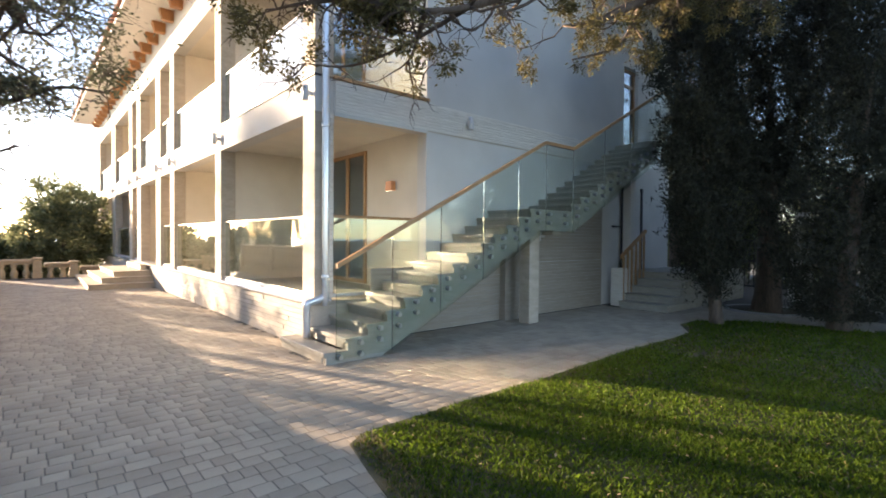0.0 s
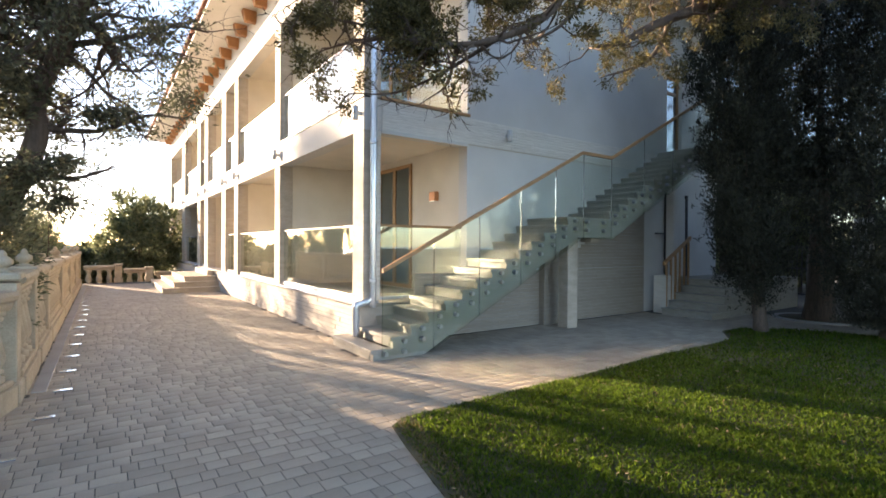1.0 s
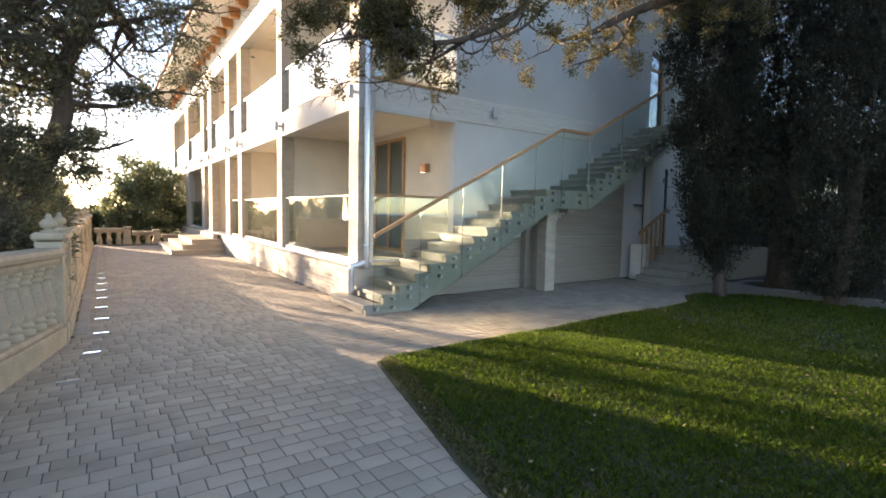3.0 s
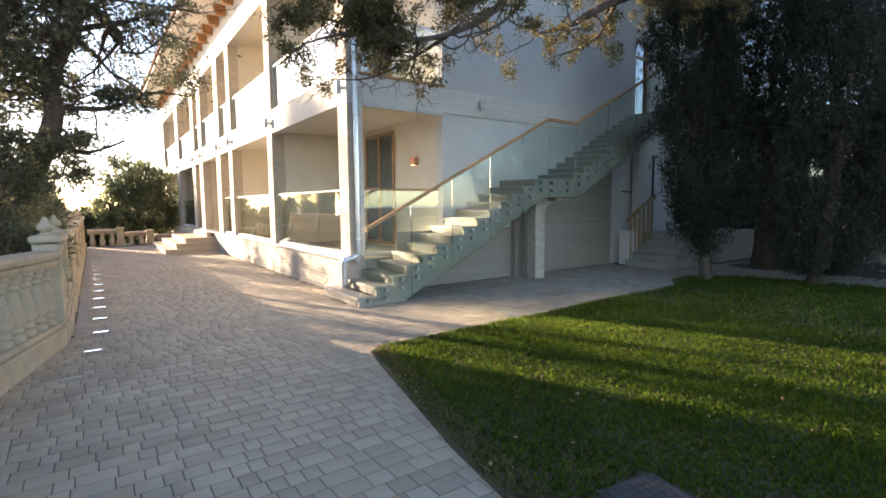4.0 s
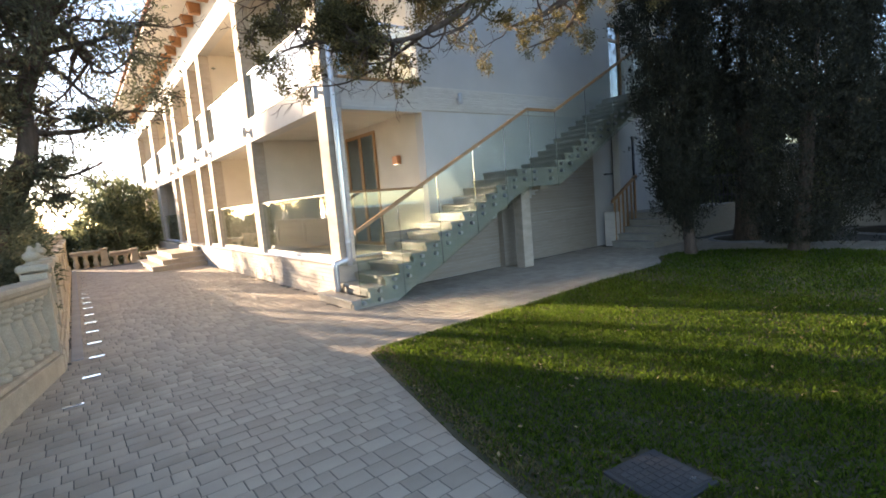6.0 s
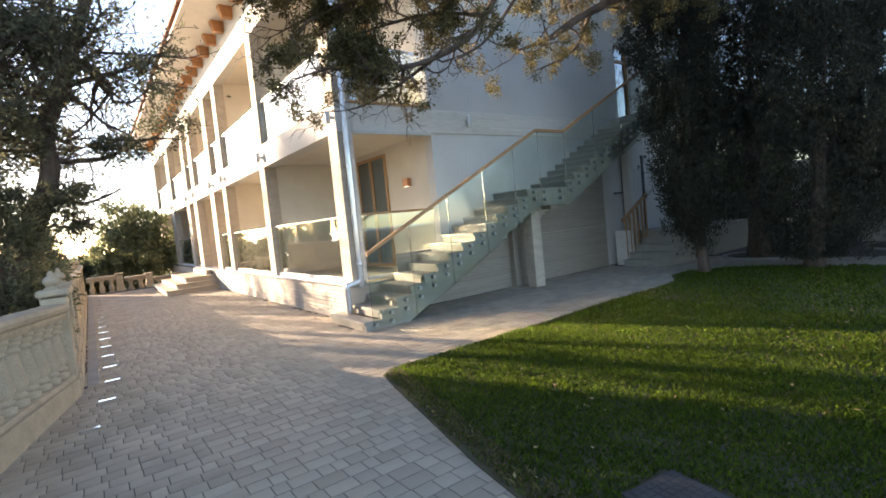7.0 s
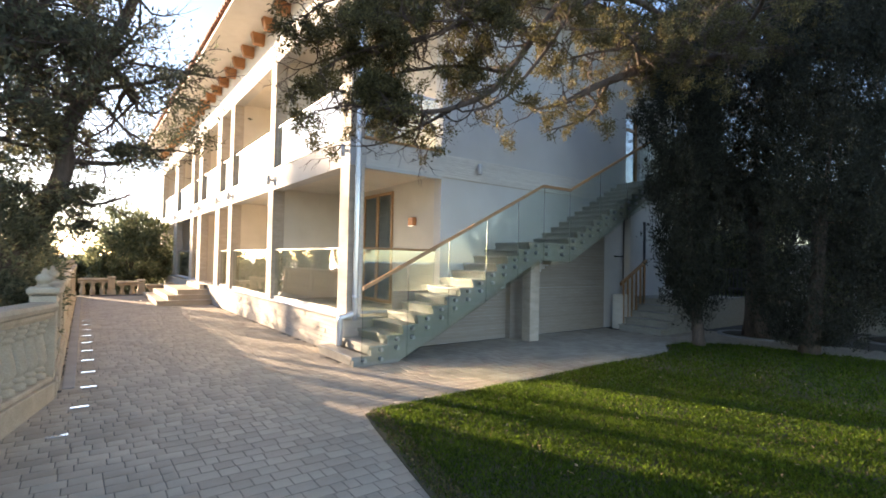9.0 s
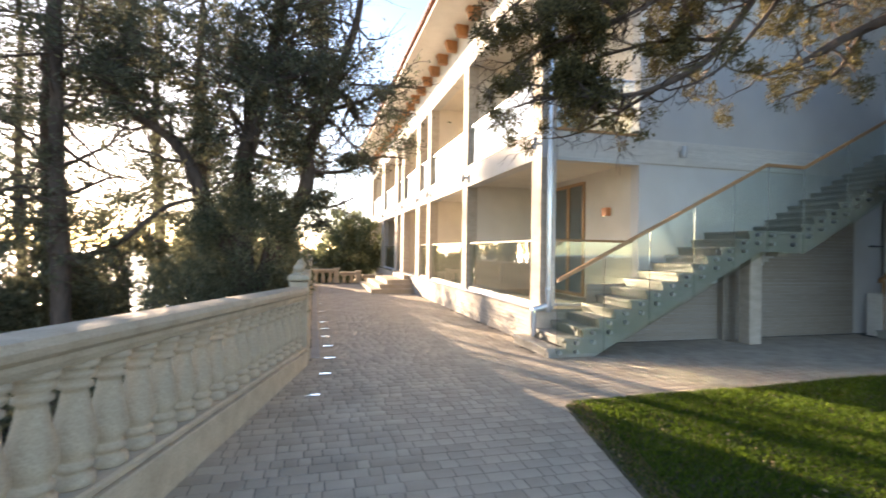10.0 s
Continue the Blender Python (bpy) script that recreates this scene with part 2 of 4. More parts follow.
gm = bmesh.new()
gx = [-600, -200, -80, -40, -20, -12, -8, -6, -5, -4, -3.5, -3, -2.5, -2, -1.5, -1.0, 20, 60, 200, 600]
gy = [-200, -60, -20, -8, -6, -4, -2, 0, 2, 4, 6, 8, 12, 16, 20, 23.6, 26, 30, 36, 44, 60, 120, 400, 800]
gv = [[gm.verts.new((x, y, land(x, y))) for x in gx] for y in gy]
for j in range(len(gy) - 1):
    for i in range(len(gx) - 1):
        gm.faces.new((gv[j][i], gv[j][i + 1], gv[j + 1][i + 1], gv[j + 1][i]))
structure("ground", gm, SOIL, "dark earth hillside falling away below the terrace", "ground")
sea = bmesh.new()
bmesh.ops.create_grid(sea, x_segments=1, y_segments=1, size=4500, matrix=Matrix.Translation((0, 0, -13.5)))
structure("water", sea, SEA, "hazy blue sea at the horizon", "water")
# bed below the pavers
structure("pavement", box_bm(-0.9, -9, -0.3, 30, 23.4, -0.0045), JOINT, "grey block-paved drive beside the building", "pavement")

structure("pavement_edge", prism_bm([(-0.9, 5.95), (-0.9, -9.0), (-4.5, -9.0)], -0.3, -0.0045), JOINT, "sandy bed beside the balustrade", "pavement")
LAWN = [(0.55, -8.0), (0.95, -3.0), (1.18, -0.9), (1.50, 0.95), (1.74, 1.95), (1.93, 2.75), (2.05, 3.2), (2.25, 3.33), (3.3, 3.36), (4.7, 3.36), (6.7, 3.48), (8.2, 3.45), (8.9, 3.5), (9.6, 3.95), (10.3, 3.95), (10.9, 3.3), (11.35, 2.3), (11.5, 1.2), (11.75, -0.2), (12.5, -8.0)]


def in_lawn(x, y):
    hit = False
    for (ax, ay), (bx, by) in zip(LAWN, LAWN[1:] + LAWN[:1]):
        if (ay > y) != (by > y) and x < (bx - ax) * (y - ay) / (by - ay) + ax:
            hit = not hit
    return hit


lawn = structure("lawn", prism_bm(LAWN, -0.2, 0.012), TURF, "green mown lawn beside the paved drive", "lawn")

# ---------------- the house: shell ----------------
PILLARS = [(6.50, 6.90), (10.95, 11.37), (15.28, 15.75), (17.1, 17.75), (20.5, 21.2), (22.3, 23.0), (27.0, 28.0), (33.0, 33.5)]
FL, BEAM, FL2, BEAM2, TOP = 0.68, 3.44, 3.96, 6.72, 7.25
BACK, EASTX = 5.42, 14.6
END = 33.5
# plinth under the lower loggia, floors, end walls
PLINTH = surface("plinth_stone", (0.34, 0.31, 0.27), (0.56, 0.52, 0.46), 0.85, scale=3, fine=40, bump=0.4, stretch=(1, 1, 2.5))
structure("plinth", box_bm(PLX, SY + 0.05, -0.1, BACK, END, FL - 0.08), PLINTH, "pale rendered plinth under the lower loggia", "plinth")
structure("floor_lower", box_bm(PLX + 0.02, SY + 0.02, FL - 0.08, BACK, END, FL - 0.03), TREAD, "pale stone floor of the lower loggia", "floor")
structure("plinth_ledge", box_bm(PLX - 0.06, SY - 0.02, FL - 0.03, FX + 0.28, END, FL + 0.02, 0.012), PIPE, "white ledge along the top of the plinth", "ledge")
structure("floor_upper", box_bm(FX + 0.3, SY + 0.3, BEAM + 0.06, BACK, END - 0.3, FL2), PLASTER_BOUNCE, "slab between the two loggias", "floor")
structure("ceiling", box_bm(FX + 0.3, SY + 0.3, BEAM2 + 0.1, BACK, END - 0.3, TOP), PLASTER_BOUNCE, "plastered ceiling of the upper loggia", "ceiling")
SOF = 7.93
structure("wall_back", box_bm(BACK, SY + 0.25, -0.1, BACK + 0.3, END, TOP), PLASTER_BOUNCE, "plastered wall at the back of the loggias, warm bounce light in its colour", "wall")
wall = box_bm(BACK, SY, -0.1, 11.97, SY + 0.25, SOF)
box_bm(12.69, SY, -0.1, EASTX, SY + 0.25, SOF, 0.0, wall)
box_bm(11.97, SY, -0.1, 12.69, SY + 0.25, FL2, 0.0, wall)
box_bm(11.97, SY, FL2 + 2.16, 12.69, SY + 0.25, SOF, 0.0, wall)
structure("wall_end", wall, PLASTER, "tall pale plastered end wall in shade", "wall")
structure("wall_east", box_bm(EASTX - 0.25, SY + 0.25, -0.1, EASTX, END, TOP), PLASTER, "pale plastered rear wall", "wall")
structure("wall_far", box_bm(FX + 0.3, END - 0.25, -0.1, EASTX - 0.25, END, TOP), PLASTER, "pale plastered far wall", "wall")
# beams of the long front and of the loggia's end
for nm, lo, hi in (("beam_lower", BEAM, FL2), ("beam_upper", BEAM2, TOP)):
    structure(nm, box_bm(FX, SY, lo, FX + 0.3, END, hi, 0.008), PLASTER, "white plastered beam along the long front", "beam")
    structure(nm + "_end", box_bm(FX + 0.3, SY, lo, BACK, SY + 0.3, hi, 0.008), PLASTER, "pale beam across the loggia's open end", "beam")
structure("trim_line", box_bm(FX - 0.02, SY - 0.02, FL2, FX + 0.1, END, FL2 + 0.025), DARK, "thin dark drip edge under the upper glass", "trim")
for a, b in PILLARS:
    for lo, hi in ((FL + 0.02, BEAM), (FL2 + 0.026, BEAM2)):
        tagged(new("pillar", mesh_of(box_bm(FX, a, lo, FX + 0.3, b, hi, 0.006), "pillar", PILLAR)), "pale stone-clad pillar of the loggia front", "pillar", "pillars of the loggias", "structure")
for a, b in PILLARS[1:-1]:
    w = min(b - a, 0.2)
    for lo, hi in ((FL - 0.03, BEAM + 0.06), (FL2, BEAM2 + 0.1)):
        tagged(new("partition", mesh_of(box_bm(FX + 0.3, (a + b) / 2 - w / 2, lo, BACK, (a + b) / 2 + w / 2, hi), "partition", PLASTER_BOUNCE)), "plastered partition between two loggias", "wall", "partitions of the loggias", "structure")
# roof
structure("wall_cornice", box_bm(FX + 0.03, SY + 0.03, TOP, FX + 0.3, END, SOF), SOFFIT, "pale pinkish wall strip under the eaves", "wall")
roof = thing("roof", "low tiled roof with a wide boarded overhang", "roof", kind="structure")
EX = 2.25
part("soffit", box_bm(EX, SY - 0.9, SOF, EASTX + 0.8, END + 0.9, SOF + 0.06), SOFFIT, roof)
part("fascia", box_bm(EX - 0.03, SY - 0.93, SOF - 0.02, EX, END + 0.93, SOF + 0.14), SOFFIT, roof)
hip = bmesh.new()
x0, x1, y0, y1, z0 = EX - 0.06, EASTX + 0.9, SY - 0.95, END + 0.95, SOF + 0.07
hv = [hip.verts.new(c) for c in ((x0, y0, z0), (x1, y0, z0), (x1, y1, z0), (x0, y1, z0), ((x0 + x1) / 2, y0 + 6, z0 + 1.7), ((x0 + x1) / 2, y1 - 6, z0 + 1.7))]
for f in ((0, 1, 4), (1, 2, 5, 4), (2, 3, 5), (3, 0, 4, 5), (3, 2, 1, 0)):
    hip.faces.new([hv[i] for i in f])
part("covering", hip, TILE, roof)
rim = lathe_bm([(0.075, 0), (0.08, 0.02), (0.07, 0.22)], 8)
rim = mesh_of(rim, "ridge_tile", TILE)
y = SY - 0.85
while y < END + 0.9:
    o = part("ridge_tile", rim, TILE, roof)
    o.matrix_world = pose(EX - 0.12, y, SOF + 0.15, 0, 90, 0)
    y += 0.24
rm = bmesh.new()
bmesh.ops.create_cube(rm, size=1, matrix=Matrix.LocRotScale((FX - 0.145, 0, SOF - 0.15), None, (0.35, 0.24, 0.29)))
for v in rm.verts:
    if v.co.z < SOF - 0.2:
        v.co.y *= 0.68
        v.co.x = max(v.co.x, FX - 0.25)
rm = mesh_of(rm, "rafter", RAFTER)
y = SY - 0.5
while y < END + 0.6:
    o = part("rafter", rm, RAFTER, roof, "orange-brown carved rafter end")
    o.matrix_world = Matrix.Translation((0, y, 0.0))
    y += 1.05


def glass_rail(name, p, q, z0, z1, cap, label, gap=0.03):
    """An upright sheet of glass between p and q with a rail on top."""
    p, q = Vector((*p, 0)), Vector((*q, 0))
    d = (q - p)
    ln = d.length
    root = thing(name, label, "glass balustrade", (p + q) / 2 + Vector((0, 0, z0)), "glass balustrades of the loggias")
    root.matrix_world = Matrix.Translation((p + q) / 2 + Vector((0, 0, z0))) @ d.to_track_quat("X", "Z").to_matrix().to_4x4()
    g = part("pane", box_bm(-ln / 2 + 0.02, -0.006, gap, ln / 2 - 0.02, 0.006, z1 - z0 - 0.04), FRONTGLASS, root)
    g.visible_shadow = False
    part("top_rail", box_bm(-ln / 2, -0.025, z1 - z0 - 0.045, ln / 2, 0.025, z1 - z0, 0.008), cap, root)
    part("base_channel", box_bm(-ln / 2, -0.03, 0.0, ln / 2, 0.03, gap + 0.02, 0.004), LAMPGREY, root)
    return root


for i, ((a, b), (c, d)) in enumerate(zip(PILLARS, PILLARS[1:])):
    if i != 3:
        glass_rail("glass_balustrade", (FX + 0.1, b), (FX + 0.1, c), FL + 0.02, 1.94, PIPE, "clear glass balustrade between white pillars, lower loggia")
    glass_rail("glass_balustrade", (FX + 0.1, b), (FX + 0.1, c), FL2 + 0.026, 5.08, PIPE, "clear glass balustrade between white pillars, upper loggia")
glass_rail("glass_balustrade", (FX + 0.32, SY + 0.1), (BACK - 0.05, SY + 0.1), FL + 0.02, 1.95, WOOD, "glass balustrade with a wooden rail at the loggia's end")
glass_rail("glass_balustrade", (FX + 0.32, SY + 0.1), (BACK - 0.05, SY + 0.1), FL2 + 0.03, 5.08, PIPE, "glass balustrade above the clad band at the loggia's end")

# ---------------- outside stair ----------------
R, T, X0, YO, YI = 0.1535, 0.305, 3.0, 5.46, SY
stair = thing("staircase", "outside staircase of pale stone with a glass and wood balustrade", "staircase", (X0, YO, 0))
N1, LX0, LX1, N2 = 14, 6.97, 8.2, 12
LZ = N1 * R
TOPX = LX1 + (N2 - 1) * T
LAND2 = LZ + N2 * R


def put(name, bm, mat, label=""):
    """A part of the stair, given in the world's own metres."""
    o = part(name, bm, mat, stair, label)
    o.matrix_parent_inverse = Matrix.Translation((-X0, -YO, 0))
    return o


for i in range(N1):
    x, z = X0 + i * T, (i + 1) * R
    far = YI + 0.34 if i == 0 else YI - 0.004
    x1 = x + T + 0.02 if i < N1 - 1 else LX1 + T
    back = PLX - 0.005 if i == 0 else x1
    put("tread", box_bm(x - 0.03, YO - 0.006, z - 0.06, back, far, z, 0.008), TREAD)
    put("riser", box_bm(x, YO + 0.102, z - R if i else 0.0, min(x + 0.05, back), far, z - 0.06), TREAD)
for i in range(1, N2):
    x, z = LX1 + (i - 1) * T, LZ + i * R
    put("tread", box_bm(x - 0.03, YO - 0.006, z - 0.06, x + T + 0.02, YI - 0.004, z, 0.008), TREAD)
    put("riser", box_bm(x, YO + 0.102, z - R, x + 0.05, YI - 0.004, z - 0.06), TREAD)
# side plates, notched above and straight below
top = []
for i in range(N1):
    top += [(X0 + i * T, i * R), (X0 + i * T, (i + 1) * R)]
top[0] = (X0, 0.0)
for i in range(1, N2 + 1):
    top += [(LX1 + (i - 1) * T, LZ + (i - 1) * R), (LX1 + (i - 1) * T, LZ + i * R)]
bottom = [(13.1, LAND2), (13.1, LAND2 - 0.32), (TOPX + 0.25, LAND2 - 0.32), (LX1 + 0.1, LZ - 0.38), (LX0 + 0.28, LZ - 0.38), (X0 + 0.84, 0.0)]
top = [(x + 0.008, max(0.0, z - 0.008)) for x, z in top]
put("side_plate", prism_bm(top + bottom, YO, YO + 0.1, "y"), TREAD)
soff = [(X0 + 0.84, 0.0), (LX0 + 0.28, LZ - 0.38), (LX1 + 0.1, LZ - 0.38), (TOPX + 0.25, LAND2 - 0.32), (13.1, LAND2 - 0.32), (13.1, LAND2 - 0.2), (TOPX + 0.2, LAND2 - 0.2), (LX1 + 0.05, LZ - 0.27), (LX0 + 0.2, LZ - 0.27), (X0 + 0.76, 0.06)]
put("underside", prism_bm(soff, YO + 0.1, YI - 0.004, "y"), CONC)
put("landing", box_bm(TOPX - 0.03, YO + 0.101, LAND2 - 0.19, 13.1, YI - 0.004, LAND2, 0.008), TREAD)
put("column", box_bm(7.38, 5.80, 0, 7.67, 6.05, LZ - 0.38, 0.01), PILLAR)
put("bearing", box_bm(7.74, 5.55, LZ - 0.46, 7.98, 5.8, LZ - 0.38), PILLAR)
# glass on the outer face, held by studs
GY = YO - 0.035


def rail_z(x):
    if x < LX0 + 0.35:
        return 1.26 + (x - 3.15) * R / T
    if x < LX1:
        return 1.26 + (LX0 + 0.35 - 3.15) * R / T
    return 1.26 + (LX0 + 0.35 - 3.15) * R / T + (x - LX1) * R / T


def under_z(x):
    return max(0.06, rail_z(x) - 1.62)


cuts = [3.12, 3.98, 4.85, 5.75, 6.6, 7.36, 8.2, 9.3, 10.4, 11.5, 12.6]
for a, b in zip(cuts, cuts[1:]):
    a2, b2 = a + 0.008, b - 0.008
    mid = [m for m in (LX0 + 0.35, LX1) if a2 < m < b2]
    xs = [a2] + mid + [b2]
    pane = put("pane", prism_bm([(x, rail_z(x) - 0.02) for x in xs] + [(x, under_z(x)) for x in xs[::-1]], GY - 0.006, GY + 0.006, "y"), GLASS)
    pane.visible_shadow = False
studs = [(X0 + i * T + 0.2 + dx, (i + 1) * R - dz) for i in range(N1) for dx, dz in ((-0.02, 0.07), (-0.02, 0.22)) if (i + 1) * R - dz > 0.05]
studs += [(LX0 + 0.5 + d, LZ - dz) for d in (0, 0.5) for dz in (0.08, 0.24)]
studs += [(LX1 + i * T + 0.15, LZ + (i + 1) * R - dz) for i in range(N2 - 1) for dz in (0.08, 0.24)]
STUD = surface("stud_steel", (0.34, 0.34, 0.34), (0.46, 0.46, 0.46), 0.3, metal=1.0, scale=10, fine=100, bump=0.02)
sm = mesh_of(cyl_bm((0, 0.04, 0), (0, -0.035, 0), 0.038, 0.030, 12), "stud", STUD)
for x, z in studs:
    o = put("stud", sm, STUD)
    o.location = (x, GY - 0.006, z)
hr = bmesh.new()
line = [(3.13, rail_z(3.15) - 0.01), (LX0 + 0.35, rail_z(LX0 + 0.35)), (LX1, rail_z(LX1 - 0.01)), (12.6, rail_z(12.6))]
for (ax, az), (bx, bz) in zip(line, line[1:]):
    prism_bm([(ax, az - 0.035), (bx, bz - 0.035), (bx, bz + 0.025), (ax, az + 0.025)], GY - 0.026, GY + 0.026, "y", hr)
put("handrail", hr, WOOD, "golden brown wooden handrail")

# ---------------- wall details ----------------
structure("pilaster", box_bm(7.3, SY - 0.16, 0, 7.8, SY - 0.002, 1.6), BASE_SHADED, "plain pier against the wall under the stair", "pier")
pipe = thing("drainpipe", "glossy white drainpipe down the house's corner", "drainpipe", (FX + 0.13, SY - 0.09, 0))
pp = part("pipe", tube_bm(smooth([(0, 0, 7.2), (0, 0, 4), (0, 0, 0.85), (0, 0.02, 0.76), (-0.10, 0.02, 0.70), (-0.24, 0.02, 0.67), (-0.28, 0.02, 0.6), (-0.28, 0.02, 0.17)], 4), [0.055] * 29, 14), PIPE, pipe)
for z in (1.0, 3.2, 5.6):
    part("bracket", lathe_bm([(0.062, z), (0.066, z + 0.01), (0.066, z + 0.05), (0.062, z + 0.06)], 14), PIPE, pipe)


def wall_lamp(at, turn):
    root = thing("spotlight", "grey cylindrical up-and-down spotlight on the wall", "wall lamp", at, "grey wall spotlights")
    root.matrix_world = Matrix.Translation(at) @ pose(0, 0, 0, 0, 0, turn)
    part("mount", box_bm(-0.03, -0.06, -0.03, 0.03, 0.0, 0.03, 0.004), LAMPGREY, root)
    part("barrel", lathe_bm([(0.045, -0.11), (0.05, -0.10), (0.05, 0.10), (0.045, 0.11)], 14, (0, -0.1, 0)), LAMPGREY, root)
    return root


wall_lamp((6.38, SY - 0.002, 3.72), 0)
for a, b in PILLARS[:7]:
    wall_lamp((FX - 0.002, a + 0.1, 3.70), -90)
sc = thing("sconce", "small copper-coloured box lamp on the loggia wall", "wall lamp", (BACK, 7.5, 2.58))
part("box", box_bm(-0.11, -0.10, -0.09, -0.002, 0.10, 0.09, 0.01), COPPER, sc)
part("lens", box_bm(-0.09, -0.08, -0.1, -0.02, 0.08, -0.09), STRIP, sc)


def glazed_door(name, at, turn, w, h, label):
    root = thing(name, label, "door", at, kind="structure")
    root.matrix_world = Matrix.Translation(at) @ pose(0, 0, 0, 0, 0, turn)
    for x in (-w / 2, w / 2 - 0.07, -0.06):
        part("frame", box_bm(x, -0.05, 0, x + (0.07 if x != -0.06 else 0.12), -0.002, h, 0.005), WOOD, root)
    for z in (0, h - 0.08):
        part("frame", box_bm(-w / 2 + 0.07, -0.048, z, w / 2 - 0.07, -0.002, z + 0.08, 0.005), WOOD, root)
    for s in (-1, 1):
        x0, x1 = sorted((s * 0.06, s * (w / 2 - 0.07)))
        part("pane", box_bm(x0, -0.03, 0.08, x1, -0.022, h - 0.08), WGLASS, root)
        lever = part("handle", box_bm(s * 0.035 - 0.012, -0.075, 0.98, s * 0.035 + 0.012, -0.051, 1.14, 0.004), STEEL, root, "steel lever handle")
        part("lever", cyl_bm((s * 0.035, -0.078, 1.08), (s * 0.14, -0.085, 1.08), 0.008), STEEL, lever)
        part("curtain", box_bm(x0, -0.014, 0.08, x1, -0.004, h - 0.08), CURTAIN, root)
    return root


glazed_door("door_1", (BACK, 9.13, FL), -90, 1.44, 2.68, "tall brown wooden glazed double door with a pale curtain")
glazed_door("door_2", (BACK, 9.35, FL2), -90, 1.7, 2.5, "tall brown wooden glazed door, upper loggia")

# ---------------- clad bands ----------------
def cladding(name, a0, a1, z0, z1, row, length, label, at=SY, axis="y", mat=None, slope=0.0, rough=1.0):
    """Courses of narrow stone on a wall; axis: the wall's normal."""
    mid = ((a0 + a1) / 2, at, z0) if axis == "y" else (at, (a0 + a1) / 2, z0)
    root = thing(name, label, "cladding", mid, kind="structure")
    z = z0
    while z < z1 - 0.02:
        a = a0 + (z - z0) * slope
        while a < a1 - 0.01:
            e = min(a1, a + length * rng.uniform(0.6, 1.3))
            out = 0.010 + 0.012 * rough * rng.random()
            za, zb = z + 0.003 * rough, min(z1, z + row) - 0.003 * rough
            bm = box_bm(a + 0.002, at - out, za, e - 0.002, at - 0.002, zb, 0.003 * rough) if axis == "y" else box_bm(at - out, a + 0.002, za, at - 0.002, e - 0.002, zb, 0.003)
            o = part("slat", bm, mat or TRAV, root)
            o.matrix_parent_inverse = root.matrix_world.inverted()
            a = e
        z += row
    return root


cladding("clad_band", FX + 0.32, 11.6, BEAM + 0.03, FL2 - 0.01, 0.052, 1.3, "band of narrow split travertine courses between the storeys", rough=0.6)
cladding("clad_base", FX + 0.95, 11.0, 0.0, 1.12, 0.075, 1.5, "rough travertine courses along the foot of the wall", mat=BASE_SHADED, rough=0.5)
cladding("clad_base", 7.85, 11.0, 1.125, 2.55, 0.075, 1.5, "travertine courses on the wall under the stair", mat=BASE_SHADED, slope=1.7, rough=0.4)
cladding("clad_plinth", SY + 0.03, 17.5, 0.0, FL - 0.05, 0.078, 0.75, "greyish split-stone courses on the plinth", PLX, "x", PLINTH)
cladding("clad_post", FX + 0.2, FX + 0.298, FL + 0.03, BEAM, 0.078, 0.3, "split-stone courses up the corner post", SY)
structure("trim_band", box_bm(FX + 0.3, SY - 0.03, FL2, BACK + 0.05, SY + 0.02, FL2 + 0.05), WOOD, "tan edge strip above the clad band", "trim")
structure("trim_dark_strip", box_bm(BACK, SY - 0.008, BEAM + 0.006, 9.6, SY - 0.001, BEAM + 0.024), ENTRY, "thin dark strip under the clad band", "trim")
structure("trim_drip", box_bm(FX + 0.3, SY - 0.035, BEAM - 0.03, BACK, SY - 0.001, BEAM + 0.025), PLASTER, "white drip edge under the loggia's end beam", "trim")

# window in the end wall at the head of the stair
win = thing("window_1", "narrow brown wooden glazed door at the head of the stair", "window", (12.33, SY, FL2), kind="structure")
# near-black sheet: the dark of the room is put into its colour
part("backing", box_bm(-0.36, 0.20, 0.0, 0.36, 0.24, 2.16), ROOM, win)
for x in (-0.36, 0.28):
    part("frame", box_bm(x, 0.09, 0.0, x + 0.08, 0.16, 2.16, 0.006), WOOD, win)
for z in (0.0, 1.68, 2.08):
    part("frame", box_bm(-0.28, 0.092, z, 0.28, 0.158, z + 0.08, 0.006), WOOD, win)
part("pane", box_bm(-0.28, 0.12, 0.08, 0.28, 0.128, 1.68), COATED, win)
part("pane", box_bm(-0.28, 0.12, 1.76, 0.28, 0.128, 2.08), COATED, win)
part("sill", box_bm(-0.36, -0.02, 0.0, 0.36, 0.088, 0.03, 0.004), TREAD, win)

# ---------------- entrance steps of the long front ----------------
es = thing("entrance_steps", "low sandstone steps on three sides of the loggia entrance", "steps", (1.55, 17.3, 0))
for i in range(3):
    x0, y0, y1, top = i * 0.34, i * 0.34, 4.9 - i * 0.34, (i + 1) * 0.165
    part("step", box_bm(x0, y0, i * 0.165, PLX - 1.55 - 0.004, y1, top - 0.03), ENTRY, es)
    part("slab", box_bm(x0 - 0.03, y0 - 0.03, top - 0.029, PLX - 1.55 - 0.003, y1 + 0.03, top, 0.008), ENTRY, es)
part("step", box_bm(1.45, 1.1, 0.495, PLX - 1.55 - 0.07, 3.8, 0.66, 0.008), ENTRY, es)
glazed_door("door_3", (BACK, 19.2, FL), -90, 2.2, 2.6, "tall brown wooden glazed entrance door")

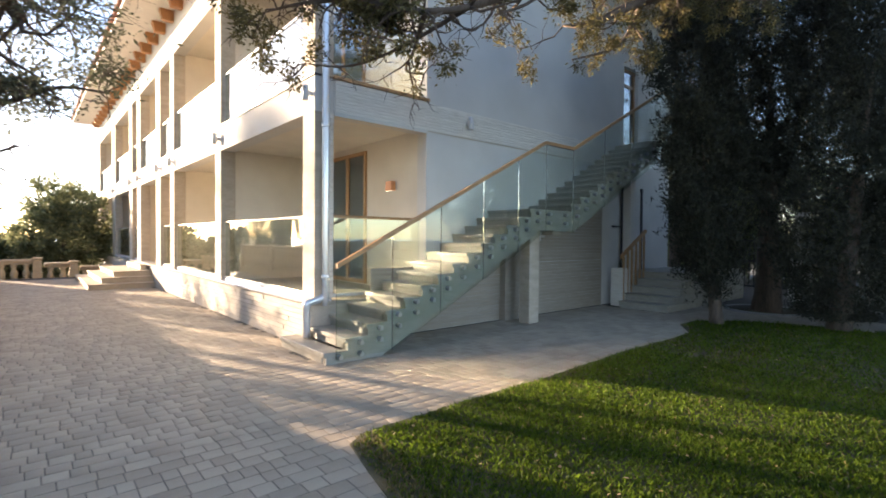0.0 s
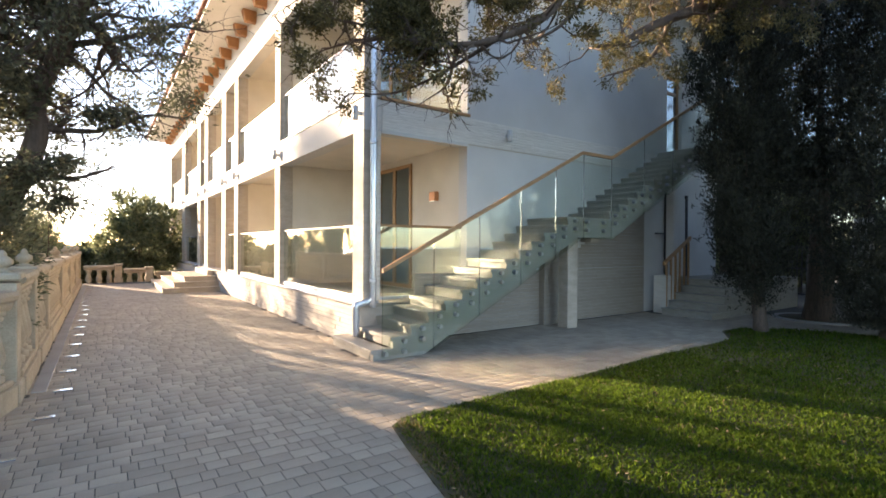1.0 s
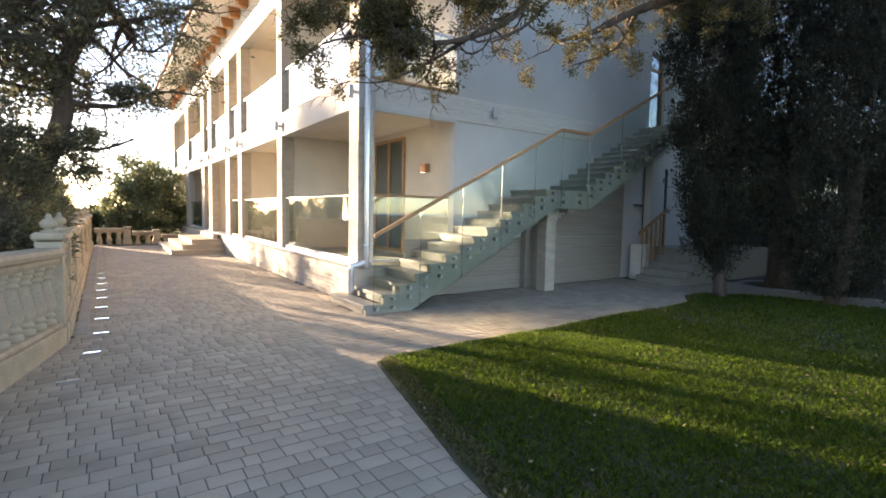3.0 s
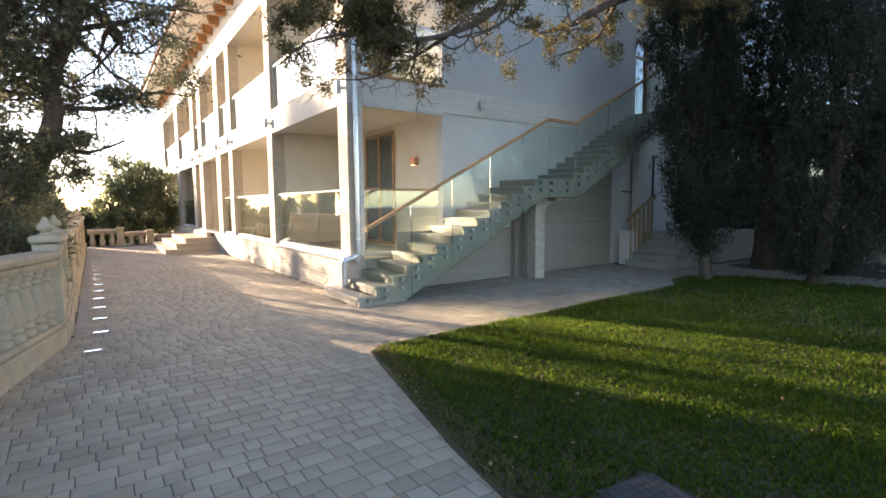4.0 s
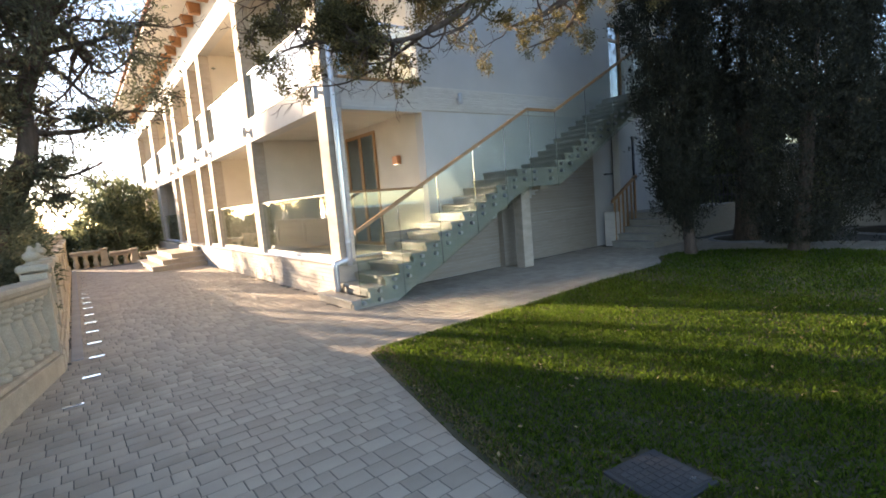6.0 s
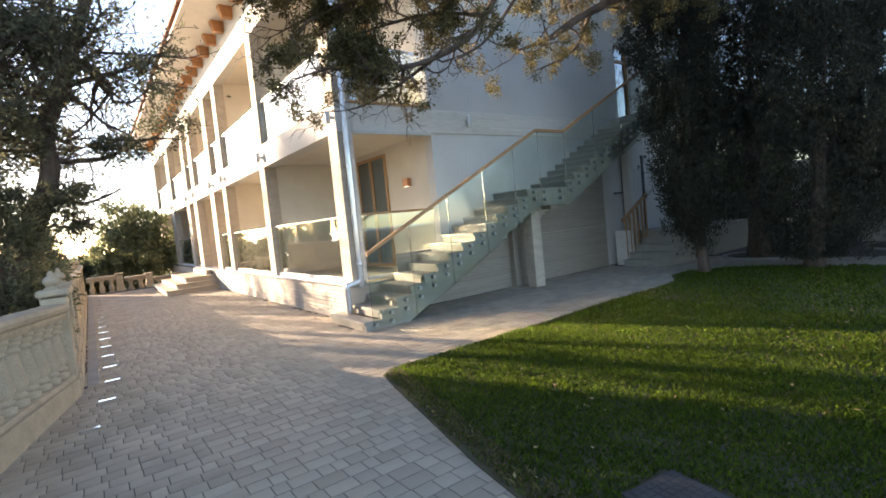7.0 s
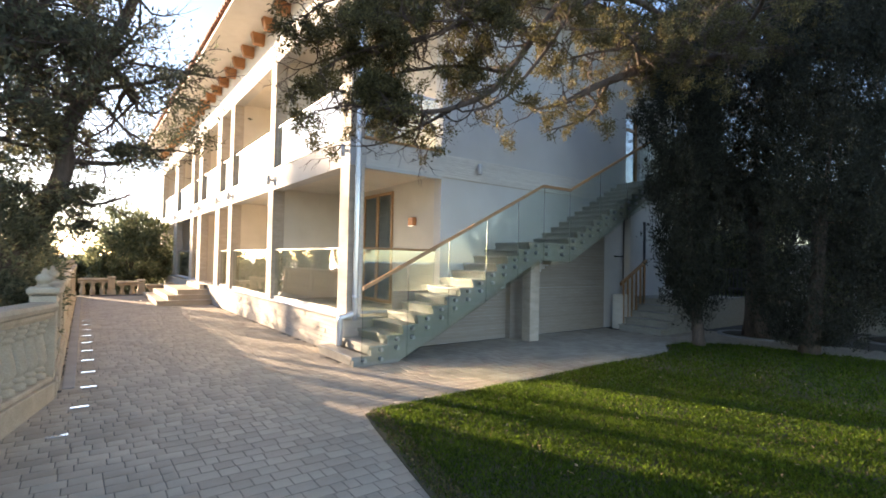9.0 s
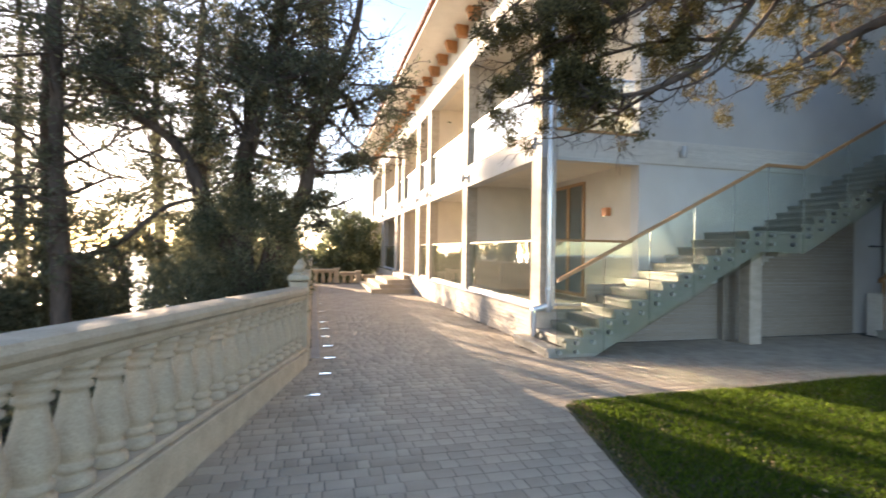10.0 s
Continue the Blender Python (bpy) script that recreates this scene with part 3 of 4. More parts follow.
# ---------------- porch behind the cypresses ----------------
porch = thing("porch_steps", "pale stone porch with five steps in shade", "steps", (10.88, 4.78, 0))
for i in range(5):
    part("step", box_bm(i * 0.3, 0, i * 0.164, 1.5, 1.15, (i + 1) * 0.164 - 0.03), TREAD, porch)
    part("slab", box_bm(i * 0.3 - 0.03, -0.015, (i + 1) * 0.164 - 0.029, 1.5, 1.165, (i + 1) * 0.164, 0.006), TREAD, porch)
part("platform", box_bm(1.501, 0, 0, 4.7, 1.71, 0.82, 0.01), TREAD, porch)
part("pier", box_bm(0.2, 1.18, 0, 0.55, 1.5, 0.92, 0.01), TRAV, porch)
fence = thing("wooden_railing", "reddish wooden stair railing beside the porch steps", "railing", (11.2, 5.97, 0))
part("handrail", prism_bm([(-0.2, 1.16), (1.0, 1.80), (1.0, 1.88), (-0.2, 1.24)], -0.03, 0.03, "y"), WOOD, fence)
for i in range(6):
    x = -0.1 + i * 0.2
    part("post", box_bm(x, -0.02, max(0.0, (x + 0.1) * 0.5), x + 0.045, 0.02, 1.2 + (x + 0.1) * 0.53, 0.004), WOOD, fence)
pd = thing("door_4", "pale door in the porch wall", "door", (12.42, SY - 0.001, 0.82), kind="structure")
part("leaf", box_bm(-0.45, -0.03, 0, 0.45, -0.004, 2.1, 0.006), PLASTER, pd)
part("frame", box_bm(-0.53, -0.06, 0, -0.46, -0.004, 2.18), DARK, pd)
part("frame", box_bm(0.46, -0.06, 0, 0.53, -0.004, 2.18), DARK, pd)
part("column", box_bm(-0.95, -0.5, -0.82, -0.72, -0.3, 2.85, 0.008), PLASTER, pd)
hb = thing("porch_lamp", "flat black lamp on the wall beside the porch", "wall lamp", (11.62, SY, 1.95))
part("arm", box_bm(-0.2, -0.1, -0.02, 0.2, -0.03, 0.02, 0.004), DARK, hb)
# neighbouring house behind the trees
annex = thing("annex_house", "pale single-storey house behind the trees", "house", (16.4, -6, 0))
part("wall", box_bm(0, 0, -0.1, 8, 8.4, 3.0, 0.02), PLASTER, annex)
part("roof", prism_bm([(-0.3, 3.01), (4, 3.5), (8.3, 3.01)], -0.5, 8.9, "y"), TILE, annex)
structure("buttress", prism_bm([(15.6, -0.05), (16.35, -0.05), (16.35, 2.4), (16.2, 2.4)], 3.35, 3.75, "y"), PLASTER, "sloping pale buttress by the neighbouring house", "buttress")
gate = thing("garden_gate", "dark iron garden gate between the houses", "gate", (19.0, 4.0, 0))
for i in range(26):
    part("bar", box_bm(-0.015, i * 0.14, 0.02, 0.015, i * 0.14 + 0.03, 1.7), DARK, gate)
for z in (0.05, 0.9, 1.6):
    part("crossbar", box_bm(-0.02, -0.05, z, 0.02, 3.6, z + 0.05), DARK, gate)

# ---------------- stone balustrade ----------------
BAL = [(0.088, 0.0), (0.092, 0.01), (0.092, 0.055), (0.062, 0.068), (0.06, 0.08), (0.082, 0.095), (0.085, 0.12), (0.068, 0.135), (0.066, 0.145), (0.084, 0.175), (0.094, 0.215), (0.092, 0.26), (0.080, 0.33), (0.064, 0.42), (0.053, 0.50), (0.050, 0.515), (0.072, 0.53), (0.072, 0.55), (0.054, 0.565), (0.074, 0.59), (0.082, 0.615), (0.066, 0.628), (0.09, 0.64), (0.09, 0.68)]
bal_me = mesh_of(lathe_bm(BAL, 16), "baluster", CAST)


def balustrade(p, q, top, label, foot=0.26, rise=0.0):
    p, q = Vector((*p, 0)), Vector((*q, 0))
    d = q - p
    ln = d.length
    root = thing("stone_balustrade", label, "balustrade", p, "stone balustrades along the terrace")
    root.matrix_world = Matrix.Translation(p) @ pose(0, 0, 0, 0, 0, math.degrees(math.atan2(d.y, d.x))) @ pose(0, 0, 0, 0, -rise, 0)
    part("plinth", box_bm(0, -0.17, -0.5, ln, 0.17, foot - 0.06, 0.01), CAST, root)
    part("plinth_cap", box_bm(0, -0.14, foot - 0.06, ln, 0.14, foot, 0.015), CAST, root)
    part("rail", prism_bm([(-0.10, top - 0.19), (0.10, top - 0.19), (0.12, top - 0.15), (0.12, top - 0.12), (0.16, top - 0.09), (0.17, top - 0.05), (0.15, top - 0.01), (0.10, top), (-0.10, top), (-0.15, top - 0.01), (-0.17, top - 0.05), (-0.16, top - 0.09), (-0.12, top - 0.12), (-0.12, top - 0.15)], 0, ln, "x"), CAST, root)
    n = int(ln / 0.285)
    k = (top - 0.19 - foot) / 0.68
    for i in range(n):
        o = part("baluster", bal_me, CAST, root)
        o.matrix_basis = Matrix.Translation(((i + 0.5) * ln / n, 0, foot)) @ Matrix.Diagonal((1.22, 1.22, k, 1))
    return root


def ball_post(x, y, h, turn=0, w=0.26, ball=True):
    root = thing("balustrade_post", "square stone post with a small urn finial" if ball else "plain square stone post with a flat cap", "post", (x, y, 0), "posts of the stone balustrade")
    root.matrix_world = Matrix.Translation((x, y, 0)) @ pose(0, 0, 0, 0, 0, turn)
    a = w / 2
    part("base", box_bm(-a - 0.03, -a - 0.03, -0.5, a + 0.03, a + 0.03, 0.2, 0.015), CAST, root)
    part("shaft", box_bm(-a, -a, 0.2, a, a, h - 0.1, 0.012), CAST, root)
    cap = part("cap", box_bm(-a - 0.03, -a - 0.03, h - 0.08, a + 0.03, a + 0.03, h, 0.02), CAST, root)
    if not ball:
        return root
    part("finial", lathe_bm([(0.09, 0), (0.09, 0.018), (0.045, 0.03), (0.042, 0.045), (0.07, 0.06), (0.088, 0.09), (0.085, 0.12), (0.06, 0.15), (0.035, 0.165), (0.04, 0.175), (0.03, 0.2), (0.012, 0.225)], 16, (0, 0, h)), CAST, cap)
    return root


near_d = Vector((-0.235, -0.972)).normalized()
p0 = Vector((-0.83, 5.95))
a0, a1 = p0 + near_d * 0.2, p0 + near_d * 6.2
balustrade(a0, a1, 1.13, "weathered cast-stone balustrade with turned balusters", rise=1.6)
ball_post(*(p0 + near_d * 6.4), 1.45, 14)
balustrade(p0 + near_d * 6.6, p0 + near_d * 9.5, 1.26, "weathered cast-stone balustrade with turned balusters")
ys = [5.95, 7.6, 9.35, 12.6, 15.9, 19.2, 22.7]
for i, yy in enumerate(ys):
    ball_post(-0.86, yy, 1.3)
    if i:
        balustrade((-0.86, ys[i - 1] + 0.19), (-0.86, yy - 0.19), 1.27, "cast-stone balustrade along the drive's edge")
xs, tops = [-0.86, 0.5, 1.6, 2.7], (0.70, 0.56, 0.42)
for i, top in enumerate(tops):
    ball_post(xs[i + 1], 23.75, top + 0.06, 0, 0.26, False)
    balustrade((xs[i] + 0.19, 23.75), (xs[i + 1] - 0.14, 23.75), top, "low cast-stone balustrade stepping down at the drive's far end", top - 0.75)
structure("gutter", box_bm(-0.665, 6.15, -0.3, -0.53, 22.5, 0.012, 0.006), CONC, "smooth concrete kerb strip below the balustrade", "kerb")
sl = mesh_of(box_bm(-0.085, -0.03, 0.0, 0.085, 0.03, 0.008, 0.002), "strip", STRIP)
for i in range(18):
    o = new("ground_light", sl)
    o.location = ((-0.64, -0.475)[i] if i < 2 else -0.39, 4.17 + 0.965 * i, 0.004)
    tagged(o, "small white frosted light strip set flush in the paving", "ground light", "ground lights along the drive")

# manhole cover
mh = thing("manhole_cover", "square dark plastic manhole cover in the lawn", "manhole cover", (2.01, -0.22, 0.03))
mh.matrix_world = Matrix.Translation((2.01, -0.22, 0.03)) @ pose(0, 0, 0, 0, 0, -9)
part("frame", box_bm(-0.215, -0.215, -0.1, 0.215, 0.215, 0.0, 0.006), IRON, mh)
cv = part("lid", box_bm(-0.19, -0.19, 0.0, 0.19, 0.19, 0.008, 0.003), IRON, mh)
for i in range(7):
    for j in range(7):
        part("rib", box_bm(-0.18 + i * 0.052, -0.18 + j * 0.052, 0.008, -0.136 + i * 0.052, -0.136 + j * 0.052, 0.012), IRON, mh)
part("grip", box_bm(0.09, -0.14, 0.012, 0.13, -0.12, 0.015), STRIP, mh)


# ---------------- trees ----------------
def tree(name, label, bm, tufts, material, base):
    root = thing(name, label, "tree", base)
    # leaves culled by where their shadow lands, to shape sun on lawn and drive
    if base[0] < -1.0:
        q = tufts[:, 0]
        c, far = q[:, 0] + 0.4355 * q[:, 1], q[:, 1] - q[:, 2] / 0.2133
        wave = 0.6 * np.sin(c * 4.1 + 0.7) + 0.5 * np.sin(c * 9.3 + far * 0.12) + 0.5 * np.sin(c * 2.3 - far * 0.1 + 1)
        wave += np.where(far < 2.6, 0.55 * np.sin(far * 3.3 + c * 2.1) * np.sin(far * 1.7 - c * 3.0), 0.0)
        lawnward = (c > 3.45) & (c < 6.2) & (far < 3.6) & (far > -4.0)
        shade = (c <= 3.45) & (far < 3.2)
        tufts = tufts[np.where(lawnward, wave < -0.8, shade | (wave < 0.5))]
    if name == "pine_tree":
        tufts = tufts[[noise.noise(Vector((x * 1.3, y * 1.3, z * 2.6))) > -0.06 for x, y, z in tufts[:, 0]]]
    inv = Matrix.Translation(-Vector(base))
    o = part("trunk", bm, BARK, root)
    o.matrix_parent_inverse = inv
    o = part("crown", quads_mesh("crown", tufts, material), material, root)
    o.matrix_parent_inverse = inv
    return root


def limb(bm, pts, r0, r1, tips, depth=1, every=2, length=1.0, lift=0.05, kids=2, bend=0.3, first=1, out=None):
    """A drawn limb with smaller limbs growing off it."""
    s = smooth(pts, 4)
    n = len(s)
    tube_bm(s, [r0 + (r1 - r0) * i / (n - 1) for i in range(n)], 10, bm, 0.35)
    for i in range(first, n, every):
        d = (s[i] - s[i - 1]).normalized()
        for _ in range(kids):
            nd = d * 0.4 + Vector(unit(rng.normal(0, 1, 3))) * (0.9 if out is None else 0.6)
            if out is not None:
                nd += Vector(out)
            grow(s[i], nd, length * rng.uniform(0.6, 1.2), 0.3 * (r0 + (r1 - r0) * i / n) + 0.006, depth, bm, tips, 4, bend, lift, 2, 5)


def tip_leaves(tips, per, spread, length, width, up=0.15, gap=0.0):
    tips = [t for t in tips if rng.random() > gap]
    return leaves([tuple(p) for p, d in tips], [tuple(d) for p, d in tips], per, spread, length, width, up)


def pads(tips, bm, per, more, reach, length=0.13, width=0.022, flat=0.3):
    """Level cushions of foliage on short twigs round the ends of the limbs."""
    cs, ax = [], []
    for p, d in tips:
        for _ in range(more):
            q = p + Vector(rng.normal(0, 1, 3)) * reach * 0.91
            q.z = p.z + (q.z - p.z) * 0.5
            tube_bm([p, p.lerp(q, 0.5) + Vector(rng.normal(0, 0.05, 3)), q], [0.012, 0.009, 0.005], 3, bm)
            cs.append(tuple(q))
            ax.append((d.x, d.y, 0.25))
    c = np.repeat(np.array(cs), per, 0)
    a = np.repeat(np.array(ax), per, 0)
    c = c + rng.normal(0, 1, c.shape) * np.array((0.20, 0.20, 0.20 * flat))
    return leaves(c, a, 1, 0.02, length, width, 0.15)


# pines beyond the balustrade
bm, tips = bmesh.new(), []
limb(bm, [(-2.0, 8.4, -1.2), (-1.95, 8.4, 1.0), (-1.97, 8.3, 3.1), (-1.73, 8.3, 4.3), (-1.5, 8.3, 5.4), (-1.3, 8.3, 6.8), (-1.1, 8.2, 8.4)], 0.24, 0.05, tips, 1, 1, 1.5, 0.05, 3, first=9)
limb(bm, [(-1.9, 8.4, 0.6), (-1.25, 8.3, 1.9), (-0.80, 8.2, 3.0), (-0.80, 8.2, 3.6), (-0.62, 8.2, 4.1), (-0.42, 8.2, 4.6), (-0.15, 8.2, 4.75), (0.14, 8.2, 4.35)], 0.16, 0.08, tips, 1, 2, 1.3, 0.05, 2, first=12)
limb(bm, [(-0.62, 8.2, 4.1), (-0.2, 7.9, 5.2), (0.1, 7.7, 6.2), (0.2, 7.6, 7.4)], 0.12, 0.04, tips, 1, 2, 1.3, 0.05, 3)
limb(bm, [(-0.5, 8.2, 4.4), (0.2, 8.0, 4.6), (0.8, 7.9, 4.9), (1.3, 7.8, 4.9)], 0.05, 0.012, tips, 1, 2, 0.6, 0.03, 2)
limb(bm, [(-0.8, 8.2, 3.2), (-0.1, 8.0, 3.2), (0.5, 7.9, 3.5), (1.0, 7.8, 3.5)], 0.045, 0.012, tips, 1, 2, 0.6, 0.0, 2)
limb(bm, [(-1.0, 8.2, 2.6), (-0.4, 8.0, 2.5), (0.1, 7.9, 2.7)], 0.04, 0.012, tips, 1, 2, 0.6, 0.0, 2)
limb(bm, [(-2.0, 8.4, 1.4), (-2.44, 8.2, 2.1), (-2.74, 8.2, 2.9), (-3.13, 8.2, 3.6), (-3.95, 8.2, 4.2), (-4.4, 8.1, 5.0)], 0.17, 0.05, tips, 1, 2, 1.2, 0.05, 3, first=10)
tips = [(p, d) for p, d in tips if p.x < -0.4 or abs(p.z - 4.3) < 1.1 and p.x < 1.2 and noise.noise(p * 2.2) > 0.05]
west, east = [(p, d) for p, d in tips if p.x < -0.75], [(p, d) for p, d in tips if p.x >= -0.75]
tufts = np.concatenate((tip_leaves(tips, 60, 0.085, 0.10, 0.015, 0.1, 0.05), pads(west[::3], bm, 40, 2, 0.5), pads(east, bm, 34, 1, 0.22, 0.10, 0.017)))
tree("pine_tree", "gnarled dark pine leaning over the stone balustrade", bm, tufts, PINE, (-2.0, 8.4, -1.2))
# upright pine with thin trunk
bm, tips = bmesh.new(), []
limb(bm, [(-4.85, 8.2, -2.6), (-4.86, 8.2, 1.0), (-4.95, 8.2, 3.0), (-5.0, 8.2, 5.0), (-5.0, 8.2, 7.5)], 0.19, 0.05, tips, 1, 1, 1.6, 0.0, 3, first=7)
limb(bm, [(-4.9, 8.2, 1.4), (-4.0, 8.0, 1.7), (-3.2, 8.0, 2.4), (-2.5, 8.0, 2.6)], 0.07, 0.02, tips, 1, 3, 0.9, 0.05, 2)
tree("pine_tree", "tall dark pine with a straight trunk against the sun", bm, np.concatenate((tip_leaves(tips, 60, 0.10, 0.11, 0.015, 0.1, 0.15), pads(tips[::7], bm, 36, 2, 0.6))), PINE, (-4.85, 8.2, -2.6))
# the pine at (-3.4, 19.6) is placed to break up sun on the paving
for bx, by, hh in ((-7.2, 9.5, 8.0), (-4.6, 12.5, 8.0), (-8.6, 14.5, 8.0), (-8.8, 6.0, 7.5), (-6.0, 10.2, 7.0), (-3.3, 11.2, 8.2), (-3.4, 19.6, 4.6)):
    bm, tips = bmesh.new(), []
    z0 = land(bx, by) - 0.2
    limb(bm, [(bx, by, z0), (bx + 0.1, by, z0 + 0.35 * (hh - z0)), (bx - 0.1, by + 0.1, z0 + 0.7 * (hh - z0)), (bx, by, hh)], 0.2, 0.05, tips, 1, 1, 1.7, 0.0, 3, first=4)
    tree("pine_tree", "dark pine on the slope below the terrace, among seen trees and added sun blockers", bm, np.concatenate((tip_leaves(tips, 45, 0.13, 0.13, 0.018, 0.15, 0.25), pads(tips[::9], bm, 36, 2, 0.7))), PINE, (bx, by, z0))

# unseen pine added to shade the near lawn, crown cut to the sun's path
bm, tips = bmesh.new(), []
limb(bm, [(-5.3, 22.0, -2.8), (-5.2, 22.0, 1.0), (-5.3, 22.0, 4.2), (-5.2, 22.0, 5.4), (-5.3, 22.0, 7.6)], 0.2, 0.05, tips, 1, 1, 1.1, 0.0, 3, first=8)
tips = [(p, d) for p, d in tips if p.z > 3.9 + 0.5 * noise.noise(p) and p.x < -4.75 + 0.2 * noise.noise(p * 2)]
tree("pine_tree", "dark pine on the slope below the terrace, among seen trees and added sun blockers", bm, tip_leaves(tips, 45, 0.13, 0.13, 0.018, 0.15, 0.2), PINE, (-5.3, 22.0, -2.8))

# unseen far pine added to stop sun that slips through the loggia
bm, tips = bmesh.new(), []
limb(bm, [(-8.9, 37.0, -6.0), (-8.8, 37.0, 2.0), (-8.9, 37.0, 7.4), (-8.8, 37.0, 8.4), (-8.9, 37.0, 9.4)], 0.24, 0.05, tips, 1, 1, 1.1, 0.0, 4, first=9)
tips = [(p, d) for p, d in tips if p.z > 7.6 and 6.65 < p.x + 0.4355 * p.y < 8.3]
tree("pine_tree", "dark pine on the slope below the terrace, among seen trees and added sun blockers", bm, tip_leaves(tips, 40, 0.15, 0.13, 0.02, 0.15, 0.05), PINE, (-8.9, 37.0, -6.0))


def shrub(base, rx, ry, rz, n, material, label, length=0.10, width=0.014, name="juniper_bush", hollow=0.35, clump=-0.08):
    """A dense uneven bush on several stems."""
    bm = bmesh.new()
    b = Vector(base)
    cs, ax = [], []
    for _ in range(9):
        e = b + Vector((rng.uniform(-rx, rx) * 0.7, rng.uniform(-ry, ry) * 0.7, rz * rng.uniform(0.9, 1.7)))
        tube_bm(smooth([b, b.lerp(e, 0.5) + Vector(rng.normal(0, 0.1, 3)), e], 3), [0.05, 0.045, 0.04, 0.03, 0.025, 0.015, 0.01], 6, bm)
    u = unit(rng.normal(0, 1, (n, 3)))
    lump = np.array([1 + 0.28 * noise.noise(Vector(v) * 2.3 + b) + 0.2 * noise.noise(Vector(v) * 6 + b) for v in u])
    rad = rng.uniform(hollow, 1, n) ** 0.6 * lump
    full = np.array([noise.noise(Vector(v * r) * 3.1 + b * 2) for v, r in zip(u, rad)]) > clump
    u, rad, n = u[full], rad[full], int(full.sum())
    cs = u * rad[:, None] * np.array((rx, ry, rz)) + np.array((b.x, b.y, b.z + rz))
    return tree(name, label, bm, leaves(cs, u, 11, 0.045 * max(rx, 0.8), length, width, 0.3), material, base)


shrub((-1.85, 8.0, -0.4), 1.1, 0.9, 1.8, 4200, BUSH, "dense dark juniper bush behind the balustrade, among seen and added ones")
shrub((-2.6, 7.0, -0.6), 0.8, 0.8, 1.1, 1500, BUSH, "dense dark juniper bush behind the balustrade, among seen and added ones")
# bushes at y 10.9, 11.6 and 14 are added to block the low sun
shrub((-3.05, 14.0, -1.0), 1.1, 1.0, 2.3, 2000, BUSH, "dense dark juniper bush behind the balustrade, among seen and added ones", clump=0.03)
shrub((-3.9, 11.6, -0.9), 1.1, 1.1, 2.2, 1600, BUSH, "loose dark juniper bush added behind the balustrade to block sun", hollow=0.1, clump=0.05)
# the two far-edge bushes stand in the sun's path to dapple the plinth
shrub((-1.95, 20.4, -0.6), 0.85, 1.6, 1.85, 2200, FARLEAF, "loose juniper bush at the drive's far edge", hollow=0.1)
shrub((-2.2, 24.7, -1.0), 0.95, 1.2, 2.35, 2200, FARLEAF, "loose juniper bush beyond the drive's far edge", hollow=0.1)
shrub((-2.05, 10.9, -0.6), 1.05, 1.2, 1.9, 2000, BUSH, "dense dark juniper bush behind the balustrade, among seen and added ones", clump=0.03)
for bx, by in ((-5.6, 9.4), (-4.3, 9.9), (-7.0, 8.2)):
    shrub((bx, by, -2.0), 1.3, 1.2, 2.1, 3600, BUSH, "loose dark juniper bush on the slope", 0.15, 0.026, hollow=0.05, clump=0.0)
for bx, by in ((-2.55, 4.7), (-3.1, 3.3), (-3.7, 1.9), (-2.2, 6.1)):
    shrub((bx, by, -0.7), 0.7, 0.8, 0.72, 900, BUSH, "low dark juniper bush below the balustrade")
for bx, by, r, h in ((1.7, 29.5, 1.9, 2.7), (-0.3, 31.5, 1.6, 1.4), (-3.2, 30, 2.0, 1.6), (-5.5, 27, 2.0, 2.2), (4.0, 37, 2.2, 2.2)):
    shrub((bx, by, -1.2), r, r, h, 2600, FARLEAF, "round broadleaf tree beyond the drive's end", 0.2, 0.06, "broadleaf_tree")


